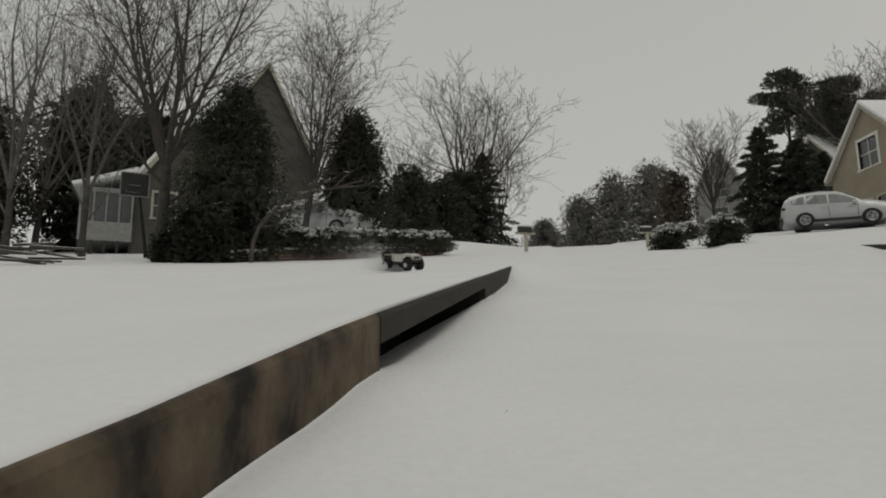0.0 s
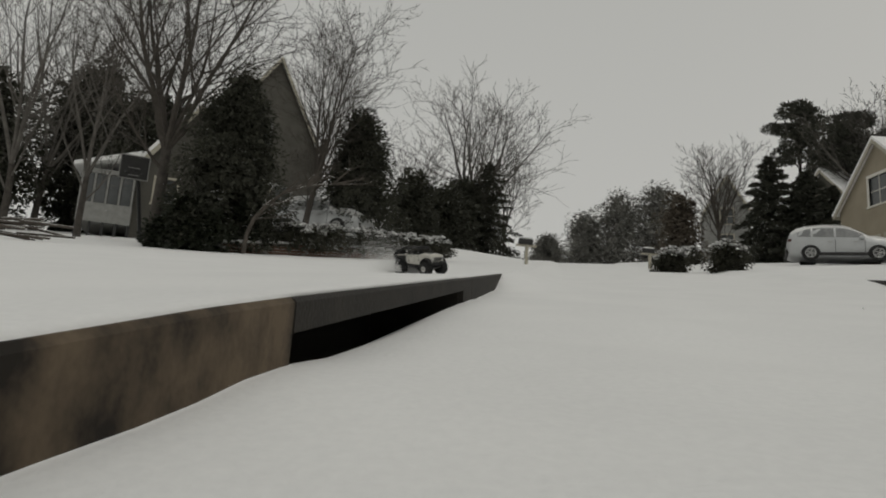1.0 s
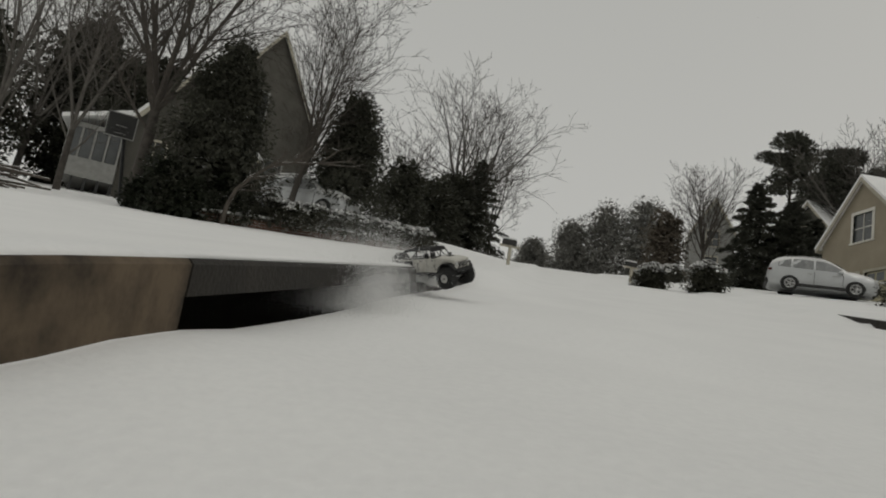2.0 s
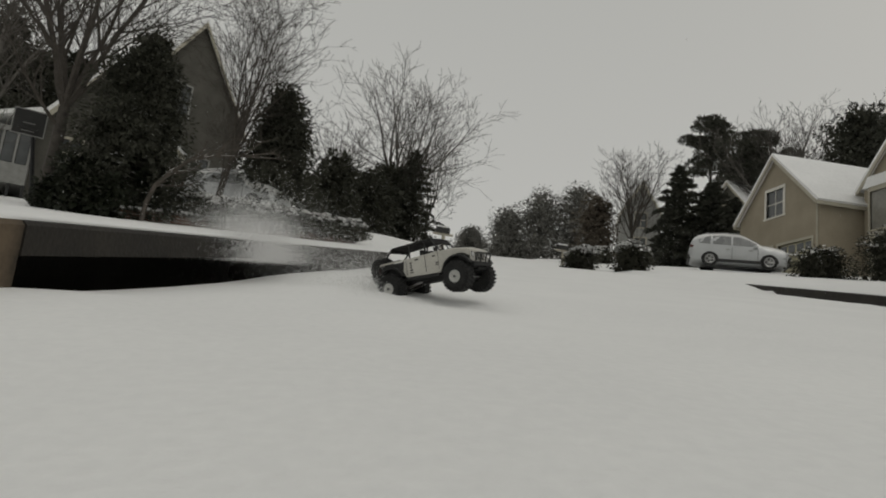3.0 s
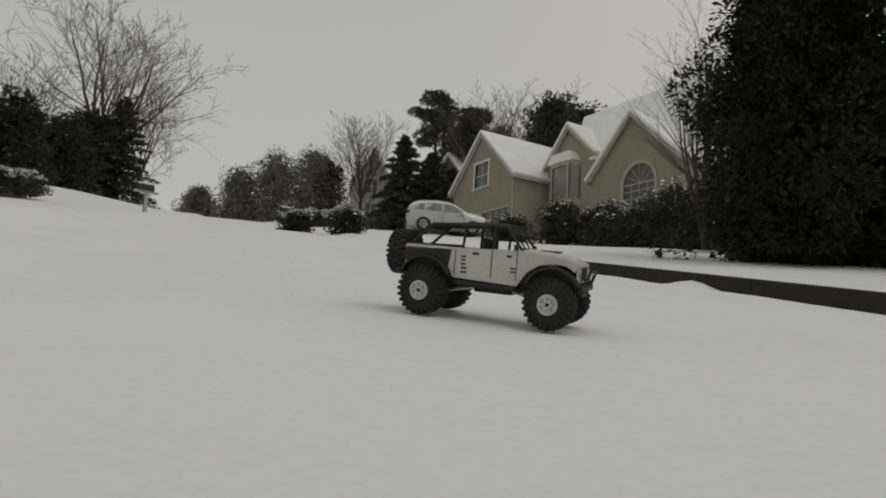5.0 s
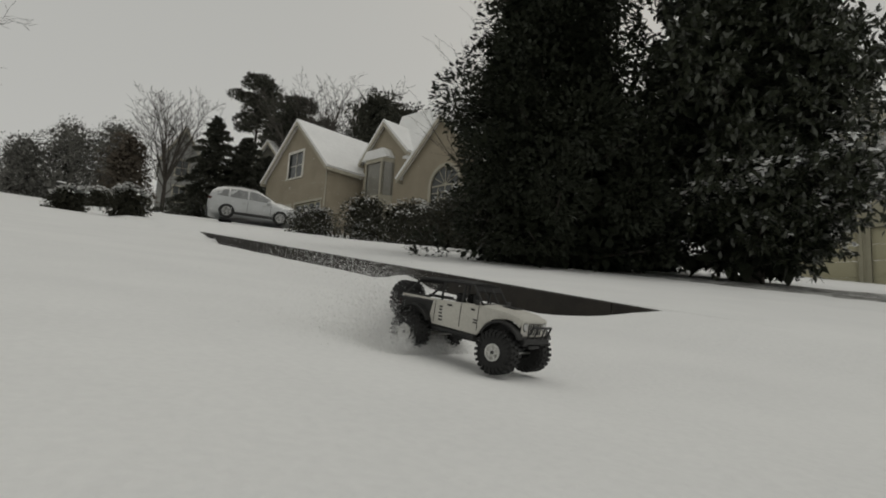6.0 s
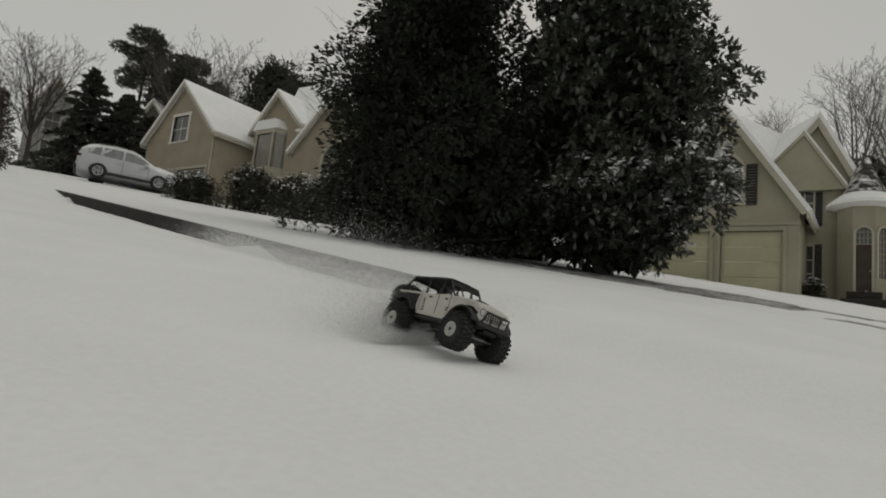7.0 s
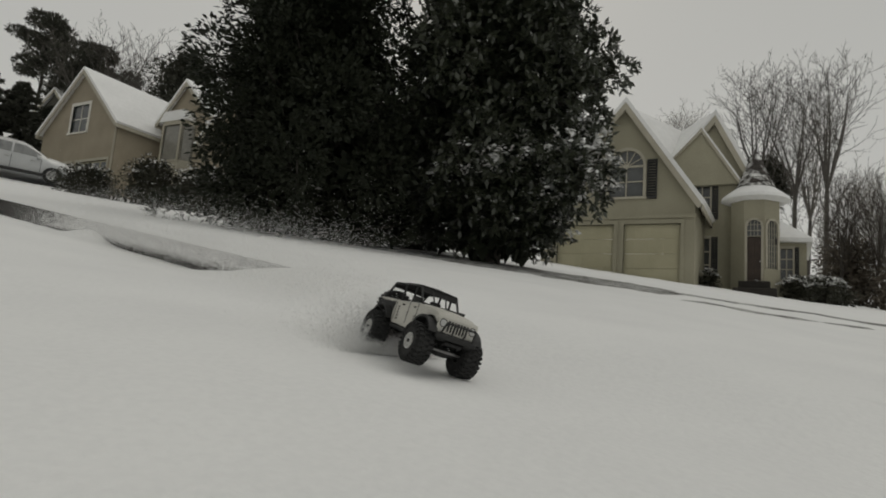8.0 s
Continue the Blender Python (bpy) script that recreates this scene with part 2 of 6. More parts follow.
def leaves(name, pos, out, size, aspect, material, parent, rng, droop=0.25, smooth=False, kind="", jit=0.55):
    """Many small folded leaves at pos, facing about along out."""
    n = len(pos)
    d = out + rng.normal(0, jit, (n, 3))
    d[:, 2] -= droop
    d /= np.linalg.norm(d, axis=1)[:, None] + 1e-9
    up = rng.normal(0, 0.45, (n, 3))
    up[:, 2] += 0.9
    side = np.cross(d, up)
    side /= np.linalg.norm(side, axis=1)[:, None] + 1e-9
    nor = np.cross(side, d)
    s = size * rng.uniform(0.6, 1.25, n)[:, None]
    w = s * aspect
    v = np.empty((n, 4, 3))
    v[:, 0] = pos
    v[:, 1] = pos + d * s * 0.5 + side * w * 0.5 + nor * w * 0.12
    v[:, 2] = pos + d * s
    v[:, 3] = pos + d * s * 0.5 - side * w * 0.5 + nor * w * 0.12
    me = bpy.data.meshes.new(name)
    me.vertices.add(4 * n)
    me.vertices.foreach_set("co", v.ravel())
    me.loops.add(4 * n)
    me.loops.foreach_set("vertex_index", np.arange(4 * n))
    me.polygons.add(n)
    me.polygons.foreach_set("loop_start", np.arange(n) * 4)
    me.polygons.foreach_set("loop_total", np.full(n, 4))
    me.update(calc_edges=True)
    me.materials.append(material)
    ob = new(name, me)
    ob.parent = parent
    if kind:
        ob["kind"] = kind
    return ob


# ---------------------------------------------------------------- ground
UX, UY = 0.181, 0.9835      # the road's direction
ROAD_W = 6.82


def road_sl(x, y):
    """Across the road from its west kerb, and along it."""
    return (x + 0.17) * UY - (y - 1.8) * UX, (x + 0.17) * UX + (y - 1.8) * UY


def road_xy(s, l):
    return -0.17 + s * UY + l * UX, 1.8 - s * UX + l * UY


def smooth01(v, a, b):
    t = min(1.0, max(0.0, (v - a) / (b - a)))
    return t * t * (3 - 2 * t)


def rise(y):
    """The height of the hill along y."""
    z = 0.1545 * max(-30.0, min(y, 14.0))
    z += 0.1705 * max(0.0, min(y, 62.0) - 14.0)
    z += 0.05 * max(0.0, min(y, 95.0) - 62.0) - 0.05 * max(0.0, -30.0 - max(y, -80.0))
    return z


def base_z(x, y):
    return -0.324 + 0.0436 * max(-60.0, min(x, 60.0)) + rise(y) - 0.025 * smooth01(1.7 - y, 0.0, 1.2) * (1 - smooth01(x, 0.0, 0.8))


def yard_rise(x, y, l):
    """The yard held up by the brick wall."""
    q = (x + 2.5) * -0.855 + (y - 17.8) * 0.518
    return 0.55 * smooth01(q, 0.3, 4.5) * smooth01(l, 15, 21) * (1 - smooth01(l, 29, 38)) * smooth01(x, -9.5, -7.0)


def west_cover(l):
    """How far the snow hides the west kerb: 0 bare, 1 buried."""
    return smooth01(l, 4.75, 5.9)


def east_cover(l):
    """How far the snow hides the east kerb at its ends."""
    return 1 - smooth01(l, 0.4, 1.5) * (1 - smooth01(l, 10.8, 12.9))


def east_lump(l):
    """Clots of snow that lie against the east kerb."""
    return math.exp(-((l - 3.75) / 0.34) ** 2) * 0.1 + math.exp(-((l - 11.3) / 0.2) ** 2) * 0.07


KERB = 0.165
KERB_E = 0.13


def ground_z(x, y):
    s, l = road_sl(x, y)
    z = base_z(x, y)
    n1 = noise.noise(Vector((x * 0.8, y * 0.8, 0.0)))
    n2 = noise.noise(Vector((x * 3.1, y * 3.1, 4.0)))
    if s < 0:
        z += KERB + 0.012 + 0.05 * min(25.0, max(0.0, -s - 2)) + 0.012 * n1 * smooth01(-s, 0.1, 1.0) + 0.02 * n2 * smooth01(-s, 3, 8) + yard_rise(x, y, l)
    elif s > ROAD_W:
        d = s - ROAD_W
        z += KERB_E + 0.012 + (0.07 - 0.028 * smooth01(l, 12, 22)) * min(40.0, d) + 0.018 * n1 + 0.02 * n2 * smooth01(d, 0.6, 3)
    else:
        n3 = noise.noise(Vector((x * 1.7, y * 1.7, 9.0)))
        z += 0.010 * n1 + 0.004 * n2 - 0.04 * max(0.0, n3 - 0.22)
        z -= 0.015 * smooth01(x, 2.6, 3.8) * (1 - smooth01(y, 1.5, 3.5)) * smooth01(ROAD_W - s, 0.1, 1.2)
        # hollows where the snow is packed down
        z -= 0.045 * math.exp(-((x - 1.32) ** 2 + (y - 2.36) ** 2) / 0.2) + 0.034 * math.exp(-((x - 4.25) ** 2 + (y - 0.4) ** 2) / 0.3)
        w, e = west_cover(l), east_cover(l)
        z += w * (KERB + 0.012) * (1 - smooth01(s, 0.0, 0.9))
        z += (e * (KERB_E + 0.012) - (1 - e) * 0.055) * (1 - smooth01(ROAD_W - s, 0.0, 0.7))
        z += east_lump(l) * (1 - smooth01(ROAD_W - s, 0.02, 0.28))
        # the drift along the west kerb, scoured out before the drain
        drift = 0.034 * (1 - smooth01(l, -1.25, -0.25)) + 0.012 * math.exp(-((l + 0.2) / 0.2) ** 2)
        scour = -0.02 * smooth01(l, -0.05, 0.3) * (1 - smooth01(l, 1.2, 2.2))
        z += (drift + scour) * (1 - smooth01(s, 0.0, 0.55)) * (1 - w)
    return z


def make_ground():
    ss = [-420, -260, -160, -100, -70, -50, -38, -30, -24, -19, -15, -12, -9.5, -7.5, -6, -4.8, -3.8, -3, -2.4, -1.9, -1.5, -1.15, -0.85, -0.6, -0.4, -0.26, -0.16, -0.08, -0.03, -0.008]
    ss += ["under", "inside", 0.002, 0.03, 0.07, 0.12, 0.18, 0.26, 0.36, 0.5, 0.66]
    ss += [0.85 + 0.28 * i for i in range(20)]
    ss += [6.3, 6.45, 6.58, 6.68, 6.75, 6.79, ROAD_W - 0.002, ROAD_W + 0.008, 6.86, 6.92, 7.0, 7.15, 7.35, 7.6, 7.9, 8.3, 8.8, 9.4, 10.1, 11, 12, 13.2, 14.6, 16.3, 18.3, 20.6, 23.3, 26.5, 30.5, 35, 41, 49, 60, 80, 120, 180, 280, 420]
    ll = [-400, -250, -150, -95, -65, -48, -36, -28, -22, -17.5, -14, -11.5, -9.5, -8, -6.8, -5.8, -5]
    ll += [-4.4 + 0.16 * i for i in range(125)]
    ll += [15.9, 16.5, 17.3, 18.2, 19.3, 20.6, 22, 23.6, 25.4, 27.4, 29.6, 32, 34.6, 37.5, 40.6, 44, 48, 52, 57, 63, 70, 80, 95, 120, 160, 230, 400]
    ll = sorted(ll + [-0.035, -0.02, 2.688, 2.704])
    vs, fs, k = [], [], len(ss)
    for l in ll:
        for s in ss:
            if isinstance(s, str):
                # before the drain the sheet folds back under the verge and into the chamber
                deep = -0.03 < l < 2.69
                x, y = road_xy(-0.61 if deep else -0.006, l)
                z = base_z(x, y)
                vs.append((x, y, z + ((KERB - 0.01) if s == "under" else -0.3) if deep else z + 0.1))
                continue
            x, y = road_xy(s, l)
            vs.append((x, y, ground_z(x, y) - (0.012 if -0.02 < s < 0 else 0)))
    for j in range(len(ll) - 1):
        for i in range(k - 1):
            a = j * k + i
            fs.append((a, a + 1, a + k + 1, a + k))
    b = Mesh()
    b.v, b.f = vs, fs
    g = part("ground", b, SNOW, smooth=True)
    return tagged(g, "sloping street and lawns under fresh white snow", "snow", kind="structure")


make_ground()


def kerb_box(b, s0, s1, l0, l1, h0, h1, step=0.35):
    """A strip of kerb that follows the hill."""
    n = max(1, int(round((l1 - l0) / step)))
    rings = []
    c = 0.012
    for i in range(n + 1):
        l = l0 + (l1 - l0) * i / n
        ring = []
        for s, h in ((s0, h0), (s1, h0), (s1, h1 - c), (s1 - c, h1), (s0 + c, h1), (s0, h1 - c)):
            x, y = road_xy(s, l)
            ring.append((x, y, base_z(x, y) + h))
        rings.append(ring)
    b.loft(rings)
    return b


kw = thing("kerb_west", pose(0, 0, 0), "stained concrete street kerb with a dark storm drain opening", "kerb", kind="structure")
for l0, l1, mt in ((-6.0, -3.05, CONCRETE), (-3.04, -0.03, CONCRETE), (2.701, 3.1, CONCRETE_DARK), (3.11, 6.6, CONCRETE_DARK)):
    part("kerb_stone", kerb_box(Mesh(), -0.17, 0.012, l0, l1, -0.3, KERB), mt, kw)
part("drain_lintel", kerb_box(Mesh(), -0.17, 0.014, -0.025, 2.7, 0.082, KERB), CONCRETE_DARK, kw, "dark brown concrete drain lintel")
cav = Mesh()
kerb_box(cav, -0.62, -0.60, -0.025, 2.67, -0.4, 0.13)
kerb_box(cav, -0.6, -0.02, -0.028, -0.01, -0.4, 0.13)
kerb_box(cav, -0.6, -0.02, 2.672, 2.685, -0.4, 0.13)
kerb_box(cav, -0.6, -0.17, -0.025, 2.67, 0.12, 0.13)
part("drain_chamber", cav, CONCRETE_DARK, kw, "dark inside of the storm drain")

ke = thing("kerb_east", pose(0, 0, 0), "dark concrete street kerb partly buried in snow", "kerb", kind="structure")
for i in range(9):
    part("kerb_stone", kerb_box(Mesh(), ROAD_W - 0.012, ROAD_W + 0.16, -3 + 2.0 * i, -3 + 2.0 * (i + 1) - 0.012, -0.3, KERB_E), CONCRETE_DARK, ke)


# ---------------------------------------------------------------- houses
def gable_wall(b, outline, base, openings, th, m):
    """A wall in x and z, its top along outline, with openings (x0, z0, x1, z1) cut through, th thick."""
    us = sorted({u for u, _ in outline} | {u for o in openings for u in (o[0], o[2])})
    us = [u for u in us if outline[0][0] <= u <= outline[-1][0]]

    def top(u):
        for (u0, z0), (u1, z1) in zip(outline, outline[1:]):
            if u0 <= u <= u1:
                return z0 + (z1 - z0) * (u - u0) / (u1 - u0)
        return outline[-1][1]
    for u0, u1 in zip(us, us[1:]):
        z = base
        for o in sorted((o for o in openings if o[0] <= u0 + 1e-6 and o[2] >= u1 - 1e-6), key=lambda o: o[1]):
            if o[1] > z:
                b.prism([(u0, z), (u1, z), (u1, o[1]), (u0, o[1])], 0, th, m)
            z = o[3]
        b.prism([(u0, z), (u1, z), (u1, top(u1)), (u0, top(u0))], 0, th, m)
    return b.weld()


side = []


def side_walls(boxes, material, parent):
    for q in boxes:
        part("side_wall", Mesh().box(*q), material, parent)
    boxes.clear()


def window(parent, u0, z0, u1, z1, y=0.0, cols=2, rows=2, trim=CREAM, arch=False, frame_w=0.1, name="window", wall=None, glass=GLASS):
    """A window in a wall of the local x and z: casing, sill, glazing bars and panes."""
    b = Mesh()
    w = frame_w
    b.box(u0 - w, y - 0.05, z0, u0, y + 0.06, z1)
    b.box(u1, y - 0.05, z0, u1 + w, y + 0.06, z1)
    if not arch:
        b.box(u0 - w, y - 0.05, z1, u1 + w, y + 0.06, z1 + w)
    uc, r = (u0 + u1) / 2, (u1 - u0) / 2
    if arch:
        k = 12
        for i in range(k):
            a0, a1 = math.pi * i / k, math.pi * (i + 1) / k
            b.prism([(uc + r * math.cos(a0), z1 + r * math.sin(a0)), (uc + (r + w) * math.cos(a0), z1 + (r + w) * math.sin(a0)),
                     (uc + (r + w) * math.cos(a1), z1 + (r + w) * math.sin(a1)), (uc + r * math.cos(a1), z1 + r * math.sin(a1))], y - 0.05, y + 0.06)
    win = part(name, b.weld(), trim, parent)
    part("window_sill", Mesh().box(u0 - w - 0.04, y - 0.1, z0 - 0.09, u1 + w + 0.04, y + 0.06, z0 - 0.002, c=0.01), trim, win)
    t = 0.022
    for i in range(1, cols):
        u = u0 + (u1 - u0) * i / cols
        part("glazing_bar", Mesh().box(u - t, y + 0.02, z0, u + t, y + 0.05, z1), trim, win)
    for j in range(1, rows):
        z = z0 + (z1 - z0) * j / rows
        part("glazing_bar", Mesh().box(u0, y + 0.022, z - t, u1, y + 0.052, z + t), trim, win)
    if arch and wall:
        for s in (-1, 1):
            poly = [(uc + s * r, z1), (uc + s * r, z1 + r + 0.02), (uc, z1 + r + 0.02)] + [(uc + s * r * math.sin(math.pi * i / 16), z1 + r * math.cos(math.pi * i / 16)) for i in range(8)]
            part("spandrel", Mesh().prism(poly, y - 0.028, y + 0.16), wall, win)
    if arch:
        part("transom", Mesh().box(u0, y + 0.018, z1 - 0.035, u1, y + 0.052, z1 + 0.035), trim, win)
        for i in range(1, 6):
            a = math.pi * i / 6
            part("glazing_bar", Mesh().tube((uc, y + 0.035, z1), (uc + r * math.cos(a), y + 0.035, z1 + r * math.sin(a)), t, t, 4), trim, win)
    for i in range(cols):
        for j in range(rows):
            ua, ub = u0 + (u1 - u0) * i / cols, u0 + (u1 - u0) * (i + 1) / cols
            za, zb = z0 + (z1 - z0) * j / rows, z0 + (z1 - z0) * (j + 1) / rows
            part("pane", Mesh().box(ua + 0.001, y + 0.055, za + 0.001, ub - 0.001, y + 0.063, zb - 0.001), glass, win)
    if arch:
        k = 12
        poly = [(uc + r * math.cos(math.pi * i / k), z1 + r * math.sin(math.pi * i / k)) for i in range(k + 1)]
        part("pane", Mesh().prism(poly, y + 0.055, y + 0.063), GLASS, win)
    return win


def shutter(parent, u0, z0, u1, z1, y=0.0):
    b = Mesh()
    b.box(u0, y - 0.055, z0, u0 + 0.05, y - 0.004, z1)
    b.box(u1 - 0.05, y - 0.055, z0, u1, y - 0.004, z1)
    b.box(u0 + 0.05, y - 0.05, z0, u1 - 0.05, y - 0.004, z0 + 0.07)
    b.box(u0 + 0.05, y - 0.05, z1 - 0.07, u1 - 0.05, y - 0.004, z1)
    n = int((z1 - z0 - 0.14) / 0.09)
    for i in range(n):
        z = z0 + 0.07 + (z1 - z0 - 0.14) * i / n
        b.put([(u0 + 0.05, y - 0.046, z), (u1 - 0.05, y - 0.046, z), (u1 - 0.05, y - 0.012, z + 0.085), (u0 + 0.05, y - 0.012, z + 0.085)], [(0, 1, 2, 3)])
    return part("shutter", b, SHUTTER, parent)


def garage_door(parent, u0, z0, u1, z1, y=0.0, glazed=False, casing=CREAM):
    b = Mesh()
    rows = 4
    h = (z1 - z0) / rows
    for j in range(rows):
        b.box(u0, y + 0.1, z0 + j * h + 0.006, u1, y + 0.14, z0 + (j + 1) * h - 0.006)
        cols = 4
        for i in range(cols):
            w = (u1 - u0) / cols
            if not (glazed and j == rows - 1):
                b.box(u0 + i * w + 0.08, y + 0.088, z0 + j * h + 0.09, u0 + (i + 1) * w - 0.08, y + 0.102, z0 + (j + 1) * h - 0.09)
    d = part("garage_door", b, CREAM_DOOR, parent, "closed cream panelled garage door")
    if glazed:
        for i in range(4):
            w = (u1 - u0) / 4
            part("pane", Mesh().box(u0 + i * w + 0.07, y + 0.086, z0 + 3 * h + 0.08, u0 + (i + 1) * w - 0.07, y + 0.099, z1 - 0.08), GLASS, d)
    c = Mesh()
    c.box(u0 - 0.12, y - 0.03, z0, u0, y + 0.14, z1)
    c.box(u1, y - 0.03, z0, u1 + 0.12, y + 0.14, z1)
    c.box(u0 - 0.12, y - 0.03, z1, u1 + 0.12, y + 0.14, z1 + 0.14)
    part("door_casing", c.weld(), casing, d)
    return d


def gable_roof(parent, u0, u1, z_eave, uc, z_top, y0, y1, over=0.3, t=0.16):
    """Two snow-laden slopes over a ridge along y, with the rake boards in front."""
    for side, ue in (("a", u0), ("b", u1)):
        d = Vector((uc - ue, 0, z_top - z_eave))
        n = Vector((-d.z, 0, d.x)).normalized() * (1 if ue < uc else -1)
        if n.z < 0:
            n = -n
        lo = Vector((ue, 0, z_eave)) - d.normalized() * over
        hi = Vector((uc, 0, z_top))
        rise = Vector((0, 0, 1 / n.z))
        ring = [lo + n * 0.02, hi + rise * 0.02, hi + rise * t * 0.85, lo + n * t]
        b = Mesh()
        b.loft([[(q.x, y, q.z) for q in ring] for y in (y0 - over, y1 + 0.1)])
        slope = part("roof", b, SNOW_ROOF, parent, "steep roof slope under smooth snow")
        rake = [lo - n * 0.16, hi - rise * 0.16, hi + rise * 0.015, lo + n * 0.015]
        part("rake_board", Mesh().loft([[(q.x, y, q.z) for q in rake] for y in (y0 - over, y0 - over + 0.05)]), CREAM, slope)
        part("eave_board", Mesh().box(lo.x - 0.03, y0 - over, lo.z - 0.16, lo.x + 0.03, y1, lo.z + 0.02), CREAM, slope)


def east_house_uphill():
    """The tan house with a garage gable, a bay and a wide gable with an arched window."""
    h = thing("house", pose(23.0, 32.2, 6.2, 0, 0, -90), "tan stucco house with steep snowy gables and an arched window", "house", "houses along the street")
    I4 = Matrix.Identity(4)
    w = gable_wall(Mesh(), [(-3.35, 3.75), (0, 7.0), (3.4, 3.75)], -1.2, [(-0.82, 3.5, 0.62, 5.05), (-2.9, -0.6, -0.25, 1.75), (0.25, -0.6, 2.9, 1.75)], 0.25, I4)
    side.append((-3.35, 0.25, -1.2, -3.1, 9, 3.74))
    side.append((3.15, 0.25, -1.2, 3.4, 9, 3.74))
    side.append((-3.35, 9, -1.2, 3.4, 9.25, 6.0))
    part("wall", w, STUCCO, h)
    side_walls(side, STUCCO, h)
    window(h, -0.82, 3.5, 0.62, 5.05, 0.03, 2, 2, WHITE_TRIM, frame_w=0.17)
    garage_door(h, -2.9, -0.6, -0.25, 1.75, 0.0, True)
    garage_door(h, 0.25, -0.6, 2.9, 1.75, 0.0, True)
    gable_roof(h, -3.35, 3.4, 3.75, 0, 7.0, 0, 9.2)
    part("downpipe", Mesh().tube((3.33, -0.06, -0.8), (3.33, -0.06, 3.6), 0.05, 0.05, 8), CREAM, h)
    # bay with its small gable
    m = Matrix.Translation((0, 2.5, 0))
    w = gable_wall(Mesh(), [(3.45, 4.7), (5.25, 6.55), (7.4, 4.5)], -1.5, [(4.35, 1.9, 5.95, 4.1)], 0.25, m)
    part("wall", w, STUCCO, h)
    side_walls(side, STUCCO, h)
    gable_roof(h, 3.45, 7.35, 4.6, 5.3, 6.6, 2.5, 6.5)
    bay = Mesh()
    bay.prism([(4.05, 4.3), (6.25, 4.3), (5.9, 4.85), (4.4, 4.85)], 1.85, 2.5)
    part("bay_roof", bay, SNOW_ROOF, h)
    bb = Mesh()
    for p, q in (((4.05, 2.5), (4.4, 1.9)), ((4.4, 1.9), (5.9, 1.9)), ((5.9, 1.9), (6.25, 2.5))):
        d = Vector((q[0] - p[0], q[1] - p[1], 0))
        mm = Matrix.Translation((p[0], p[1], 0)) @ Matrix.Rotation(math.atan2(d.y, d.x), 4, "Z")
        L = d.length
        gable_wall(bb, [(0, 4.3), (L, 4.3)], -1.2, [(0.12, 2.1, L - 0.12, 4.05)], 0.12, mm)
    part("bay_wall", bb, CREAM, h)
    window(h, 4.52, 2.1, 5.78, 4.05, 1.9, 1, 1, glass=GLASS_BLIND)
    for x0, y0, x1, y1 in ((4.05, 2.5, 4.4, 1.9), (5.9, 1.9, 6.25, 2.5)):
        part("pane", Mesh().put([(x0, y0, 2.1), (x1, y1, 2.1), (x1, y1, 4.05), (x0, y0, 4.05), (x0, y0 + .03, 2.1), (x1, y1 + .03, 2.1), (x1, y1 + .03, 4.05), (x0, y0 + .03, 4.05)],
                                [(0, 1, 2, 3), (7, 6, 5, 4), (0, 4, 5, 1), (3, 2, 6, 7)]), GLASS_BLIND, h)
    # wide gable with the arched window
    m = Matrix.Translation((0, 1.0, 0))
    w = gable_wall(Mesh(), [(8.75, 2.6), (11.45, 5.15), (14.3, 2.4)], -2.6, [(10.9, 0.6, 12.8, 2.6)], 0.25, m)
    side.append((8.75, 1.25, -2.6, 9.0, 9, 2.7))
    side.append((14.05, 1.25, -2.6, 14.3, 9, 2.5))
    part("wall", w, STUCCO, h)
    side_walls(side, STUCCO, h)
    gable_roof(h, 8.75, 14.3, 2.5, 11.5, 5.2, 1.0, 8)
    window(h, 10.9, 0.6, 12.8, 1.63, 0.99, 4, 3, CREAM, True, 0.16, wall=STUCCO)
    # main roof behind
    b = Mesh()
    b.loft([[(5.2, 2.7, 4.5), (13.6, 1.7, 2.9), (13.6, 1.7, 3.05), (5.2, 2.7, 4.66)],
            [(3.5, 5.2, 8.1), (13.2, 5.2, 7.9), (13.2, 5.2, 8.08), (3.5, 5.2, 8.28)],
            [(3.5, 8.6, 4.0), (13.2, 8.6, 3.8), (13.2, 8.6, 3.95), (3.5, 8.6, 4.15)]])
    part("roof", b, SNOW_ROOF, h, "main roof slope under smooth snow")
    part("wall", Mesh().box(3.4, 4.6, -1.5, 14.3, 5.0, 3.0), STUCCO, h)
    return h


